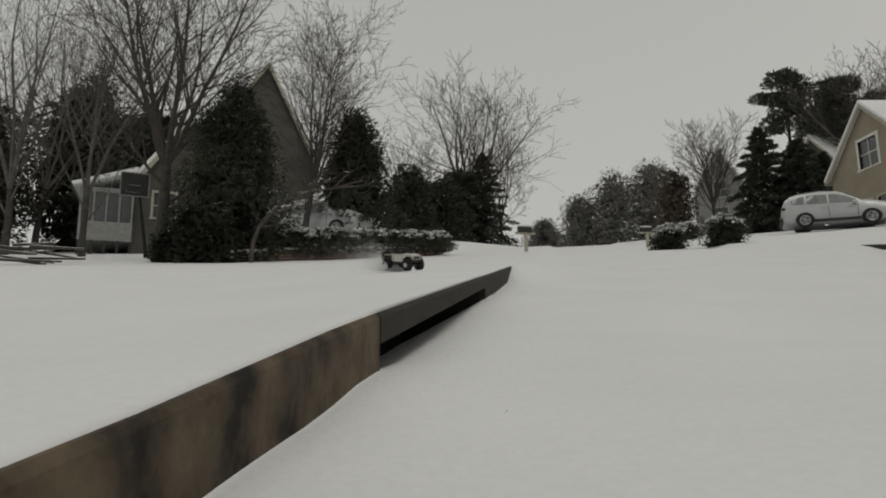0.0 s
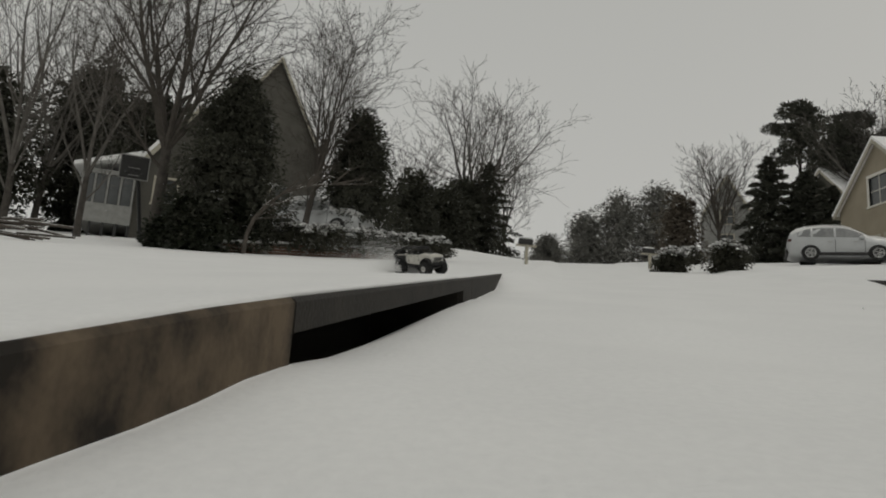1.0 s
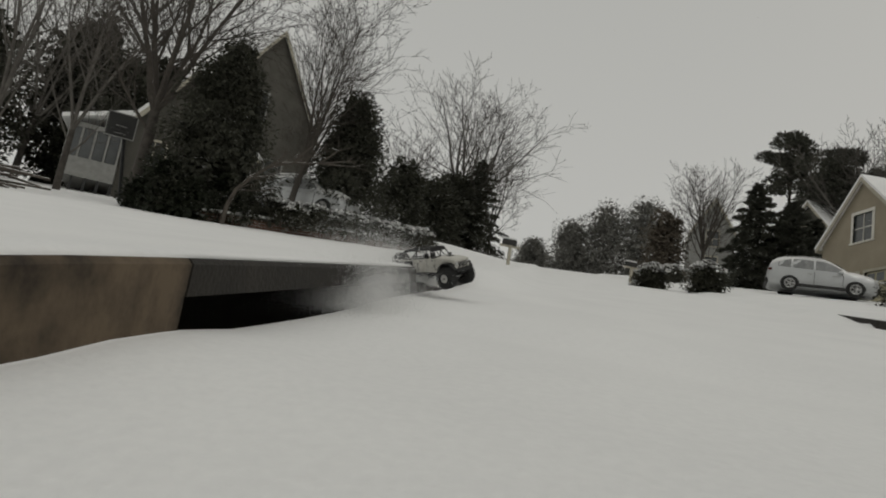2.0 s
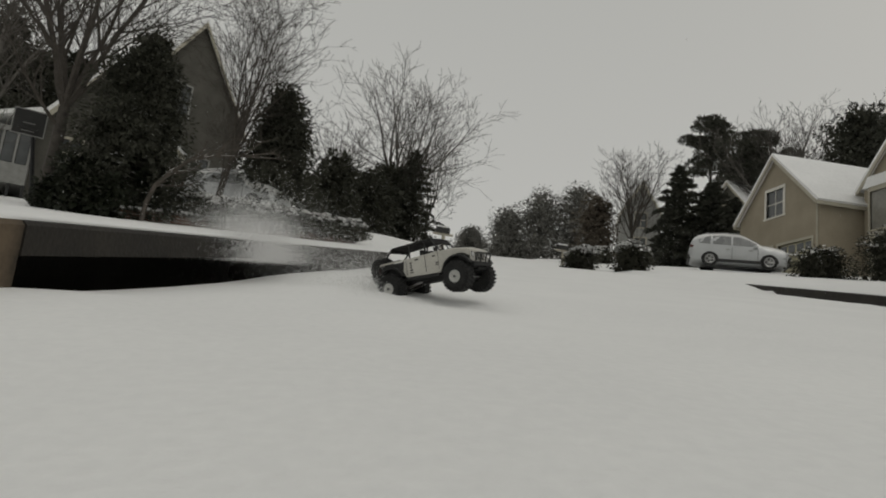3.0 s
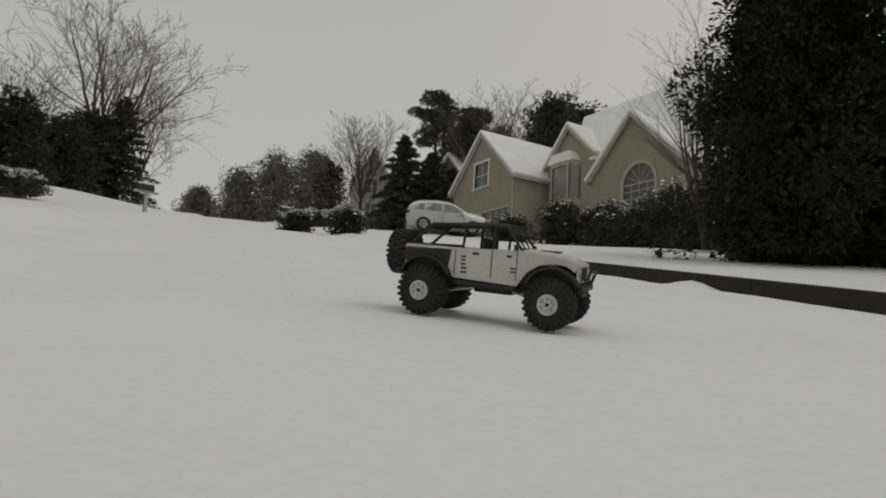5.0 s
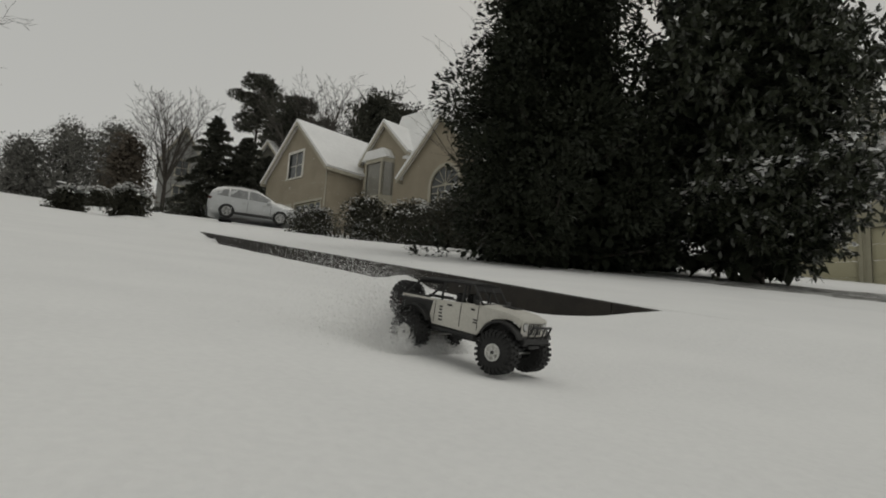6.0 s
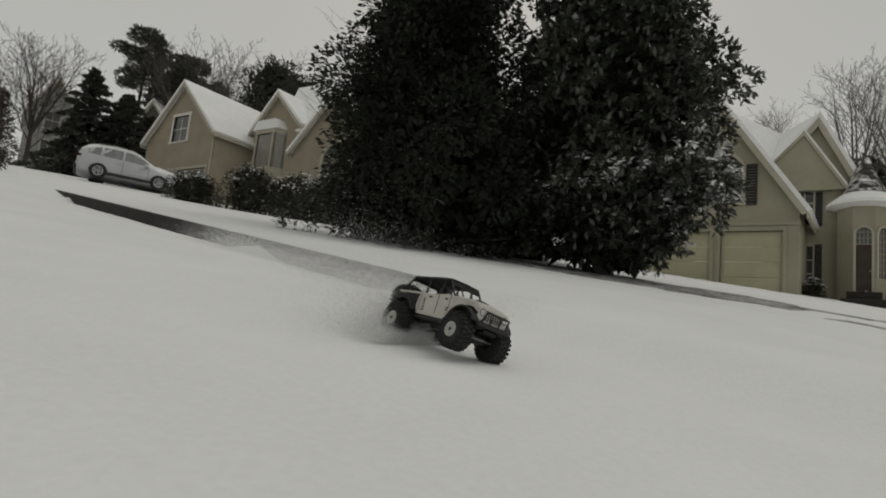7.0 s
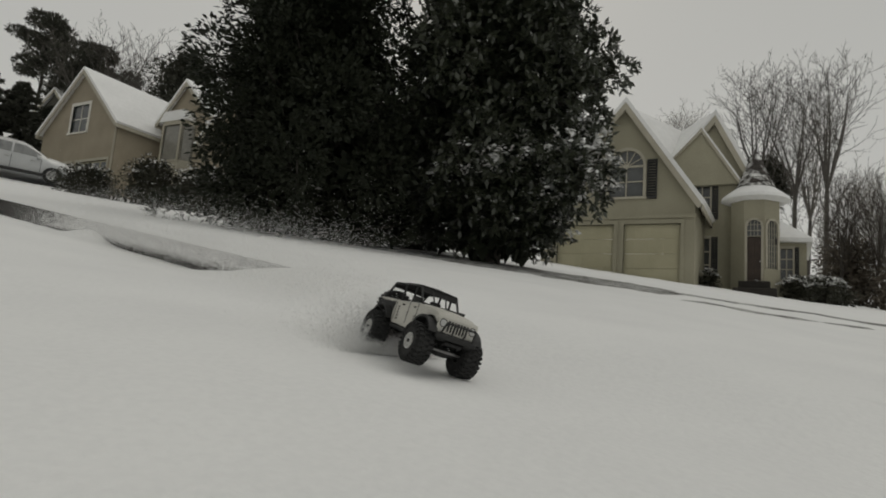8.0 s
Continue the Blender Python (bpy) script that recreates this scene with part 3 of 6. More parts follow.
def east_house_downhill():
    """The olive-tan house with the two-car garage, a turret over the door and a low wing."""
    h = thing("house", pose(25.3, 3.24, 2.42, 0, 0, -90), "olive-tan stucco house with a garage gable and a round turret", "house", "houses along the street")
    I4 = Matrix.Identity(4)
    arch_o = [(-0.55, 2.95, 0.62, 4.655)]
    w = gable_wall(Mesh(), [(-2.95, 2.75), (0, 6.25), (2.32, 2.95)], -0.8, arch_o + [(-2.35, -0.05, -0.32, 1.98), (0.02, -0.05, 1.88, 1.98)], 0.25, I4)
    side.append((-2.95, 0.25, -0.8, -2.7, 8, 2.7))
    side.append((2.07, 0.25, -0.8, 2.32, 3.2, 2.7))
    part("wall", w, STUCCO_2, h)
    side_walls(side, STUCCO_2, h)
    part("band", Mesh().box(-2.95, -0.05, 2.16, 2.36, -0.004, 2.3), STUCCO_2, h)
    window(h, -0.55, 2.95, 0.62, 4.05, 0.02, 2, 2, CREAM, True, 0.1, wall=STUCCO_2)
    shutter(h, -1.02, 2.85, -0.68, 4.25)
    shutter(h, 0.75, 2.85, 1.09, 4.25)
    garage_door(h, -2.35, -0.05, -0.32, 1.98, casing=STUCCO_2)
    garage_door(h, 0.02, -0.05, 1.88, 1.98, casing=STUCCO_2)
    gable_roof(h, -2.95, 2.4, 2.75, 0, 6.3, 0, 8)
    # recessed second gable
    m = Matrix.Translation((0, 2.7, 0))
    w = gable_wall(Mesh(), [(0.9, 4.6), (2.65, 6.5), (4.3, 3.55)], -0.8, [(1.95, 2.7, 2.5, 3.9), (1.95, 0.5, 2.5, 1.95)], 0.25, m)
    part("wall", w, STUCCO_2, h)
    side_walls(side, STUCCO_2, h)
    window(h, 1.95, 2.7, 2.5, 3.9, 2.72, 2, 3)
    shutter(h, 2.56, 2.65, 2.78, 3.95, 2.7)
    window(h, 1.95, 0.5, 2.5, 1.95, 2.72, 2, 3)
    shutter(h, 2.56, 0.45, 2.78, 2.0, 2.7)
    gable_roof(h, 0.9, 3.75, 4.35, 2.65, 6.55, 2.7, 9, 0.2)
    # main roof rising behind the garage gable, with the valley to the second gable
    low, apex, top, dip, valley, ridge = (-2.95, 0.4, 2.85), (0, 0.4, 6.42), (-0.5, 4, 7.6), (1.28, 4, 6.6), (1.2, 2.2, 5.05), (2.65, 2.45, 6.72)
    back = [(-3.9, 4, 3.6), (-3.9, 8.5, 3.6), (-0.5, 8.5, 7.6), (1.6, 8.5, 5.6), (2.65, 8.5, 6.7)]
    vs = [low, apex, top, dip, valley, ridge] + back
    vs += [(a, c, e - 0.14) for a, c, e in vs]
    fs = [(0, 1, 2, 6), (1, 4, 3, 2), (4, 5, 3), (6, 2, 8, 7), (2, 3, 9, 8), (3, 5, 10, 9)]
    part("roof", Mesh().put(vs, fs + [tuple(q + 11 for q in reversed(f)) for f in fs] + [(1, 0, 11, 12), (4, 1, 12, 15), (5, 4, 15, 16)]), SNOW_ROOF, h, "main roof slope under smooth snow")
    # an inner, smaller gable face in front of it
    m2 = Matrix.Translation((0, 2.45, 0))
    part("wall", gable_wall(Mesh(), [(1.24, 5.0), (2.2, 5.98), (3.46, 4.0)], 3.9, [], 0.2, m2), STUCCO_2, h)
    for (u0, z0), (u1, z1) in (((1.14, 4.95), (2.2, 6.05)), ((2.2, 6.05), (3.52, 3.95))):
        part("rake_board", Mesh().prism([(u0, z0 - 0.14), (u1, z1 - 0.14), (u1, z1 + 0.02), (u0, z0 + 0.02)], 2.36, 2.42), CREAM, h)
        part("roof", Mesh().prism([(u0, z0 + 0.022), (u1, z1 + 0.022), (u1, z1 + 0.12), (u0, z0 + 0.12)], 2.34, 2.7), SNOW_ROOF, h)
    # turret of eight flat faces, standing before the recessed gable
    cx, cy, r, k = 4.0, 2.55, 0.82, 8
    wall = Mesh()
    zt = 2.2
    for i in range(k):
        a0, a1 = 2 * math.pi * (i - 0.5) / k - math.pi / 2, 2 * math.pi * (i + 0.5) / k - math.pi / 2
        p, q = Vector((cx + r * math.cos(a0), cy + r * math.sin(a0), 0)), Vector((cx + r * math.cos(a1), cy + r * math.sin(a1), 0))
        d = q - p
        mm = Matrix.Translation(p) @ Matrix.Rotation(math.atan2(d.y, d.x), 4, "Z")
        L = d.length
        uc, rr = L / 2, L / 2 - 0.1
        zb = 0.3 if i == 0 else 0.75
        front = i in (0, 1)
        gable_wall(wall, [(0, 3.3), (L, 3.3)], -0.8, [(0.08, zb, L - 0.08, zt + rr + 0.02)] if front else [], 0.12, mm)
        if front:
            f = Mesh()
            k2 = 10
            for u0, u1 in ((0.03, 0.1), (L - 0.1, L - 0.03)):
                f.box(u0, -0.04, zb, u1, 0.05, zt)
            for j in range(k2):
                b0, b1 = math.pi * j / k2, math.pi * (j + 1) / k2
                f.prism([(uc + rr * math.cos(b0), zt + rr * math.sin(b0)), (uc + (rr + 0.07) * math.cos(b0), zt + (rr + 0.07) * math.sin(b0)),
                         (uc + (rr + 0.07) * math.cos(b1), zt + (rr + 0.07) * math.sin(b1)), (uc + rr * math.cos(b1), zt + rr * math.sin(b1))], -0.04, 0.05)
            zg = 1.85 if i == 0 else zb
            fr = part("window", f.weld(), CREAM, h)
            fr.matrix_basis = mm
            for j in range(1, 4):
                u = 0.1 + (L - 0.2) * j / 4
                part("glazing_bar", Mesh().box(u - 0.008, 0.0, zg, u + 0.008, 0.03, zt + rr * 0.8), CREAM, fr)
            z = zg
            while z < zt + rr * 0.7:
                part("glazing_bar", Mesh().box(0.1, 0.002, z - 0.008, L - 0.1, 0.032, z + 0.008), CREAM, fr)
                z += 0.2
            poly = [(0.1, zg), (L - 0.1, zg)] + [(uc + rr * math.cos(math.pi * j / k2), zt + rr * math.sin(math.pi * j / k2)) for j in range(k2 + 1)]
            part("pane", Mesh().prism(poly, 0.04, 0.05), GLASS, fr)
            corner = Mesh()
            for s in (-1, 1):
                corner.prism([(uc + s * rr, zt), (uc + s * (rr + 0.02), zt), (uc + s * (rr + 0.02), zt + rr + 0.03), (uc, zt + rr + 0.03)] + [(uc + s * rr * math.sin(math.pi * j / 10), zt + rr * math.cos(math.pi * j / 10)) for j in range(0, 5)], 0.052, 0.1)
            part("spandrel", corner, STUCCO_2, fr)
            if i == 0:
                dr = part("front_door", Mesh().box(0.1, 0.03, zb, L - 0.1, 0.08, 1.82), DOORWOOD, h, "dark wooden front door")
                dr.matrix_basis = mm
                for u0, u1 in ((0.14, uc - 0.02), (uc + 0.02, L - 0.14)):
                    for z0, z1 in ((0.42, 0.95), (1.05, 1.7)):
                        part("door_panel", Mesh().box(u0, 0.015, z0, u1, 0.032, z1, c=0.004), DOORWOOD, dr)
                part("door_knob", Mesh().tube((L - 0.13, -0.02, 0.98), (L - 0.13, 0.02, 0.98), 0.025, 0.025, 8), METAL, dr)
    part("turret_wall", wall.weld(), STUCCO_2, h, "eight-sided turret wall of tan stucco")
    cone = Mesh()
    n = 20
    prof = ((r + 0.3, 3.22), (r + 0.26, 3.34), (r * 0.78, 3.68), (0.34, 4.35), (0.08, 5.05))
    flare = Mesh()
    for i, ((r0, z0), (r1, z1)) in enumerate(zip(prof, prof[1:])):
        if i < 2:
            flare.tube((cx, cy, z0), (cx, cy, z1), r0, r1, n, cap=False)
        else:
            for j in range(4):
                f0, f1 = j / 4, (j + 1) / 4
                ra, rb = r0 + (r1 - r0) * f0, r0 + (r1 - r0) * f1
                cone.tube((cx, cy, z0 + (z1 - z0) * f0), (cx, cy, z0 + (z1 - z0) * f1), ra + 0.03, rb, n, cap=False)
    flare.tube((cx, cy, 3.12), (cx, cy, 3.22), r + 0.02, r + 0.3, n)
    part("turret_roof", cone, SHINGLE, h, "steep cone of dark shingle courses streaked with snow")
    part("turret_eave", flare.weld(), SNOW_ROOF, h, "flared eave under smooth snow")
    part("wall_lamp", Mesh().box(4.62, 1.72, 1.55, 4.7, 1.82, 1.75, c=0.01), SHUTTER, h, "small dark wall lantern")
    # low wing
    m = Matrix.Translation((0, 3.6, 0))
    w = gable_wall(Mesh(), [(4.5, 1.95), (5.6, 1.95)], -1.6, [(4.78, 0.6, 5.16, 1.7)], 0.2, m)
    side.append((5.4, 3.8, -1.6, 5.6, 8, 1.95))
    part("wall", w, STUCCO_2, h)
    side_walls(side, STUCCO_2, h)
    window(h, 4.78, 0.6, 5.16, 1.7, 3.6, 2, 3)
    shutter(h, 4.6, 0.55, 4.74, 1.75, 3.6)
    shutter(h, 5.22, 0.55, 5.36, 1.75, 3.6)
    part("roof", Mesh().put([(4.4, 3.3, 1.95), (5.78, 3.3, 1.9), (5.78, 8.3, 2.0), (4.4, 6.0, 3.2), (4.4, 3.3, 2.1), (5.78, 3.3, 2.05), (5.78, 8.3, 2.15), (4.4, 5.6, 3.4)],
                            [(0, 1, 2, 3), (7, 6, 5, 4), (0, 4, 5, 1), (1, 5, 6, 2), (2, 6, 7, 3), (3, 7, 4, 0)]), SNOW_ROOF, h)
    # doorstep
    part("doorstep", Mesh().box(3.4, 0.9, -0.5, 4.7, 1.8, -0.02, c=0.02).box(3.55, 1.2, -0.02, 4.5, 1.8, 0.24, c=0.02), CONCRETE_DARK, h)
    part("wall", Mesh().box(-2.7, 8, -0.8, 5.4, 8.2, 1.95), STUCCO_2, h)
    return h


def west_house():
    h = thing("house", pose(-10.4, 36.4, 6.6, 0, 0, 46), "grey-brown sided house with a tall steep gable behind trees", "house", "houses along the street")
    I4 = Matrix.Identity(4)
    w = gable_wall(Mesh(), [(-3.6, 5.6), (0, 11.1), (3.6, 5.6)], -1.5, [(-1.2, 5.2, -0.1, 7.0), (0.6, 1.4, 1.7, 3.2), (-2.6, 1.4, -1.5, 3.2)], 0.25, I4)
    side.append((-3.6, 0.25, -1.5, -3.35, 12, 5.5))
    side.append((3.35, 0.25, -1.5, 3.6, 12, 5.5))
    side.append((-3.6, 12, -1.5, 3.6, 12.25, 8))
    part("wall", w, SIDING, h)
    side_walls(side, SIDING, h)
    for o in ((-1.2, 5.2, -0.1, 7.0), (0.6, 1.4, 1.7, 3.2), (-2.6, 1.4, -1.5, 3.2)):
        window(h, *o, 0.02, 2, 2, PLASTIC_GREY)
    gable_roof(h, -3.6, 3.6, 5.6, 0, 11.1, 0, 12)
    # the nearer wing with its sun room
    h2 = thing("house_wing", pose(-11.1, 27.4, 4.5, 0, 0, 22), "pale grey house wing with a glazed sun room", "house", "houses along the street")
    w = gable_wall(Mesh(), [(-2.1, 3.2), (0.1, 6.2), (3.2, 2.6)], -1.2, [(-1.35, 1.5, -0.5, 2.6), (-1.3, -0.6, -0.4, 0.9)], 0.2, I4)
    side.append((-2.1, 0.2, -1.2, -1.9, 7, 3.2))
    side.append((3.0, 0.2, -1.2, 3.2, 7, 2.6))
    part("wall", w, SIDING, h2)
    side_walls(side, SIDING, h2)
    window(h2, -1.35, 1.5, -0.5, 2.6, 0.02, 2, 2, CREAM)
    part("basement_door", Mesh().box(-1.3, 0.06, -0.6, -0.4, 0.1, 0.9), SHUTTER, h2)
    gable_roof(h2, -2.1, 3.2, 3.1, 0.1, 6.2, 0, 7)
    por = Mesh()
    por.box(-4.1, -0.4, 0.3, -2.1, 3, 1.1)
    por.box(-4.1, -0.4, 2.35, -2.1, 3, 2.55)
    for i in range(5):
        por.box(-4.1 + 0.48 * i, -0.4, 1.1, -4.02 + 0.48 * i, -0.3, 2.35)
    # the white sun room is greyed here: its shade is put into the colour
    part("sun_room", por, PLASTIC_GREY, h2)
    for i in range(4):
        part("pane", Mesh().box(-4.0 + 0.48 * i, -0.36, 1.12, -3.64 + 0.48 * i, -0.33, 2.33), GLASS, h2)
    part("roof", Mesh().put([(-4.4, -0.7, 2.5), (-2.0, -0.7, 3.3), (-2.0, 3.2, 3.4), (-4.4, 3.2, 2.5), (-4.4, -0.7, 2.65), (-2.0, -0.7, 3.5), (-2.0, 3.2, 3.6), (-4.4, 3.2, 2.65)],
                            [(0, 1, 2, 3), (7, 6, 5, 4), (0, 4, 5, 1), (1, 5, 6, 2), (2, 6, 7, 3), (3, 7, 4, 0)]), SNOW_ROOF, h2)
    for i in range(5):
        part("post", Mesh().box(-4.1 + 0.48 * i, -0.38, -1.2, -4.0 + 0.48 * i, -0.28, 0.3), SHUTTER, h2)


def far_houses():
    h = thing("house", pose(31.0, 50.0, 10.8, 0, 0, -75), "distant grey house with a snowy roof behind firs", "house", "houses along the street")
    w = gable_wall(Mesh(), [(-3, 3.4), (0, 6.6), (3, 3.4)], -1.5, [(-0.6, 3.4, 0.6, 4.8)], 0.25, Matrix.Identity(4))
    side.append((-3, 0.25, -1.5, -2.8, 9, 3.4))
    side.append((2.8, 0.25, -1.5, 3, 9, 3.4))
    part("wall", w, SIDING, h)
    side_walls(side, SIDING, h)
    window(h, -0.6, 3.4, 0.6, 4.8, 0.02)
    gable_roof(h, -3, 3, 3.4, 0, 6.8, 0, 9)
    h = thing("house", pose(25.4, 55.0, 10.6, 0, 0, -20), "distant pale house half hidden by bare trees", "house", "houses along the street")
    w = gable_wall(Mesh(), [(-1.8, 4.6), (0, 7.6), (1.8, 4.6)], -1.5, [(-0.5, 3.2, 0.5, 4.6), (-0.5, 0.8, 0.5, 2.2)], 0.25, Matrix.Identity(4))
    side.append((-1.8, 0.25, -1.5, -1.6, 8, 4.6))
    side.append((1.6, 0.25, -1.5, 1.8, 8, 4.6))
    part("wall", w, PLASTIC_GREY, h)
    side_walls(side, PLASTIC_GREY, h)
    window(h, -0.5, 3.2, 0.5, 4.6, 0.02)
    window(h, -0.5, 0.8, 0.5, 2.2, 0.02)
    gable_roof(h, -1.8, 1.8, 4.6, 0, 7.6, 0, 8)


east_house_uphill()
east_house_downhill()
west_house()
far_houses()


# ---------------------------------------------------------------- trees
def rot_about(v, axis, ang):
    return Matrix.Rotation(ang, 3, axis) @ v


def bare_tree(x, y, h, seed, r0=None, label="leafless tree with fine grey twigs", spread=0.42, levels=4, fork=0.28, twig=TWIG, bark=BARK, sink=0.3, name="tree", up=0.25, lean=(0, 0), width=1.0, thick=1.0, limbs=6):
    """A leafless tree: a trunk, upswept limbs, and side branches that end in fine twigs."""
    rng = random.Random(seed)
    t = thing(name, pose(x, y, ground_z(x, y) - sink), label, "tree", "trees along the street")
    trunk, limb = Mesh(), Mesh()
    r0 = r0 or h * 0.018
    rmin = (0.0035 + 0.0002 * math.hypot(x, y)) * thick

    def away(d, ang, turn):
        a = rot_about(d.orthogonal().normalized(), d, turn)
        return (d * math.cos(ang) + a * math.sin(ang)).normalized()

    def grow(p, d, length, r, lv):
        n = {1: 8, 2: 5, 3: 3}.get(lv, 2)
        turn = rng.uniform(0, 6.28)
        for i in range(n):
            d = (d + Vector((rng.gauss(0, 0.06), rng.gauss(0, 0.06), rng.gauss(0, 0.03) + up * 0.3))).normalized()
            q = p + d * length / n
            ra, rb = max(rmin, r * (1 - 0.85 * i / n)), max(rmin * 0.8, r * (1 - 0.85 * (i + 1) / n))
            limb.tube(p, q, ra, rb, 6 if lv == 1 else (4 if lv == 2 else 3), cap=False)
            p = q
            if lv < levels and (lv > 1 or i > 0):
                for j in range(2 if lv == 1 and levels > 4 else 1):
                    turn += 2.4
                    side = length * (0.62 - 0.36 * i / n) * rng.uniform(0.7, 1.15)
                    grow(p, away(d, rng.uniform(0.5, 0.85), turn), side, rb * 0.55, lv + 1)

    p, d = Vector((0, 0, 0)), Vector((lean[0], lean[1], 1)).normalized()
    top = h * fork
    for i in range(5):
        d = (d + Vector((rng.gauss(0, 0.025), rng.gauss(0, 0.025), 0))).normalized()
        q = p + d * top / 5
        trunk.tube(p, q, r0 * (1.25 if i == 0 else 1 - 0.06 * i), r0 * (1 - 0.06 * (i + 1)), 9, cap=False)
        p = q
        if i > 1:
            grow(p, away(d, spread * rng.uniform(1.1, 1.6), i * 2.4 + seed), h * (1 - fork) * rng.uniform(0.4, 0.6), r0 * 0.3, 1)
    for i in range(limbs):
        ang = spread * (0.25 + 0.75 * (i + rng.random()) / limbs)
        grow(p, away(d, ang, i * 2.4 + seed), h * (1 - fork) * rng.uniform(0.85, 1.08), r0 * rng.uniform(0.42, 0.58), 1)
    k = h / sorted(q[2] for q in limb.v)[int(len(limb.v) * 0.995)]
    for b in (trunk, limb):
        b.v = [(a * k * width, c * k * width, e * k) for a, c, e in b.v]
    part("trunk", trunk, bark, t, smooth=True)
    part("branchwork", limb, twig, t)["kind"] = "stuff"
    return t


def crown_points(rng, n, clumps, spread):
    """n places about the clumps (x, y, z, radius) and the way out of each clump."""
    c = np.array(clumps)
    wts = c[:, 3] ** 2
    idx = rng.choice(len(c), n, p=wts / wts.sum())
    d = rng.normal(0, 1, (n, 3))
    d /= np.linalg.norm(d, axis=1)[:, None]
    rad = c[idx, 3] * rng.uniform(0.35, 1.0, n) ** 0.6 * spread
    return c[idx, :3] + d * rad[:, None], d


def fir(x, y, h, r, seed, n=16000, size=0.2, label="dark pointed fir tree with drooping boughs"):
    """A conifer: a straight trunk and whorls of tapering boughs, longest below."""
    rng = np.random.default_rng(seed)
    t = thing("fir_tree", pose(x, y, ground_z(x, y) - 0.2), label, "tree", "evergreens along the street")
    part("trunk", Mesh().tube((0, 0, 0), (0, 0, h), 0.14, 0.012, 7, cap=False), BARK, t, smooth=True)
    lb = Mesh()
    pos, out = [], []
    k = int(h * 13)
    for i in range(k):
        f = (i + 0.5) / k
        z = 0.25 + (h - 0.3) * f
        L = r * (1 - f) ** 0.85 * rng.uniform(0.6, 1.15) + 0.08
        a = i * 2.4 + rng.normal(0, 0.3)
        d = np.array([math.cos(a), math.sin(a), 0.25 - 0.35 * (1 - f)])
        m = max(6, int(n / k * (0.35 + 1.3 * (1 - f))))
        s = rng.uniform(0.1, 1, m)
        q = np.array([0, 0, z]) + d * (L * s)[:, None]
        q[:, 2] -= 0.18 * L * s ** 2
        wid = 0.26 * L * (1.05 - s) + 0.05
        q += rng.normal(0, 1, (m, 3)) * np.stack([wid, wid, wid * 0.45], 1) * 0.6
        pos.append(q)
        out.append(np.tile(d, (m, 1)))
        lb.tube((0, 0, z), tuple(np.array([0, 0, z]) + d * L * 0.9), 0.025, 0.006, 4, cap=False)
    part("branchwork", lb, BARK, t)["kind"] = "stuff"
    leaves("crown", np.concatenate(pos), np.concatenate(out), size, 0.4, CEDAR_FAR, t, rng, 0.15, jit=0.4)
    return t


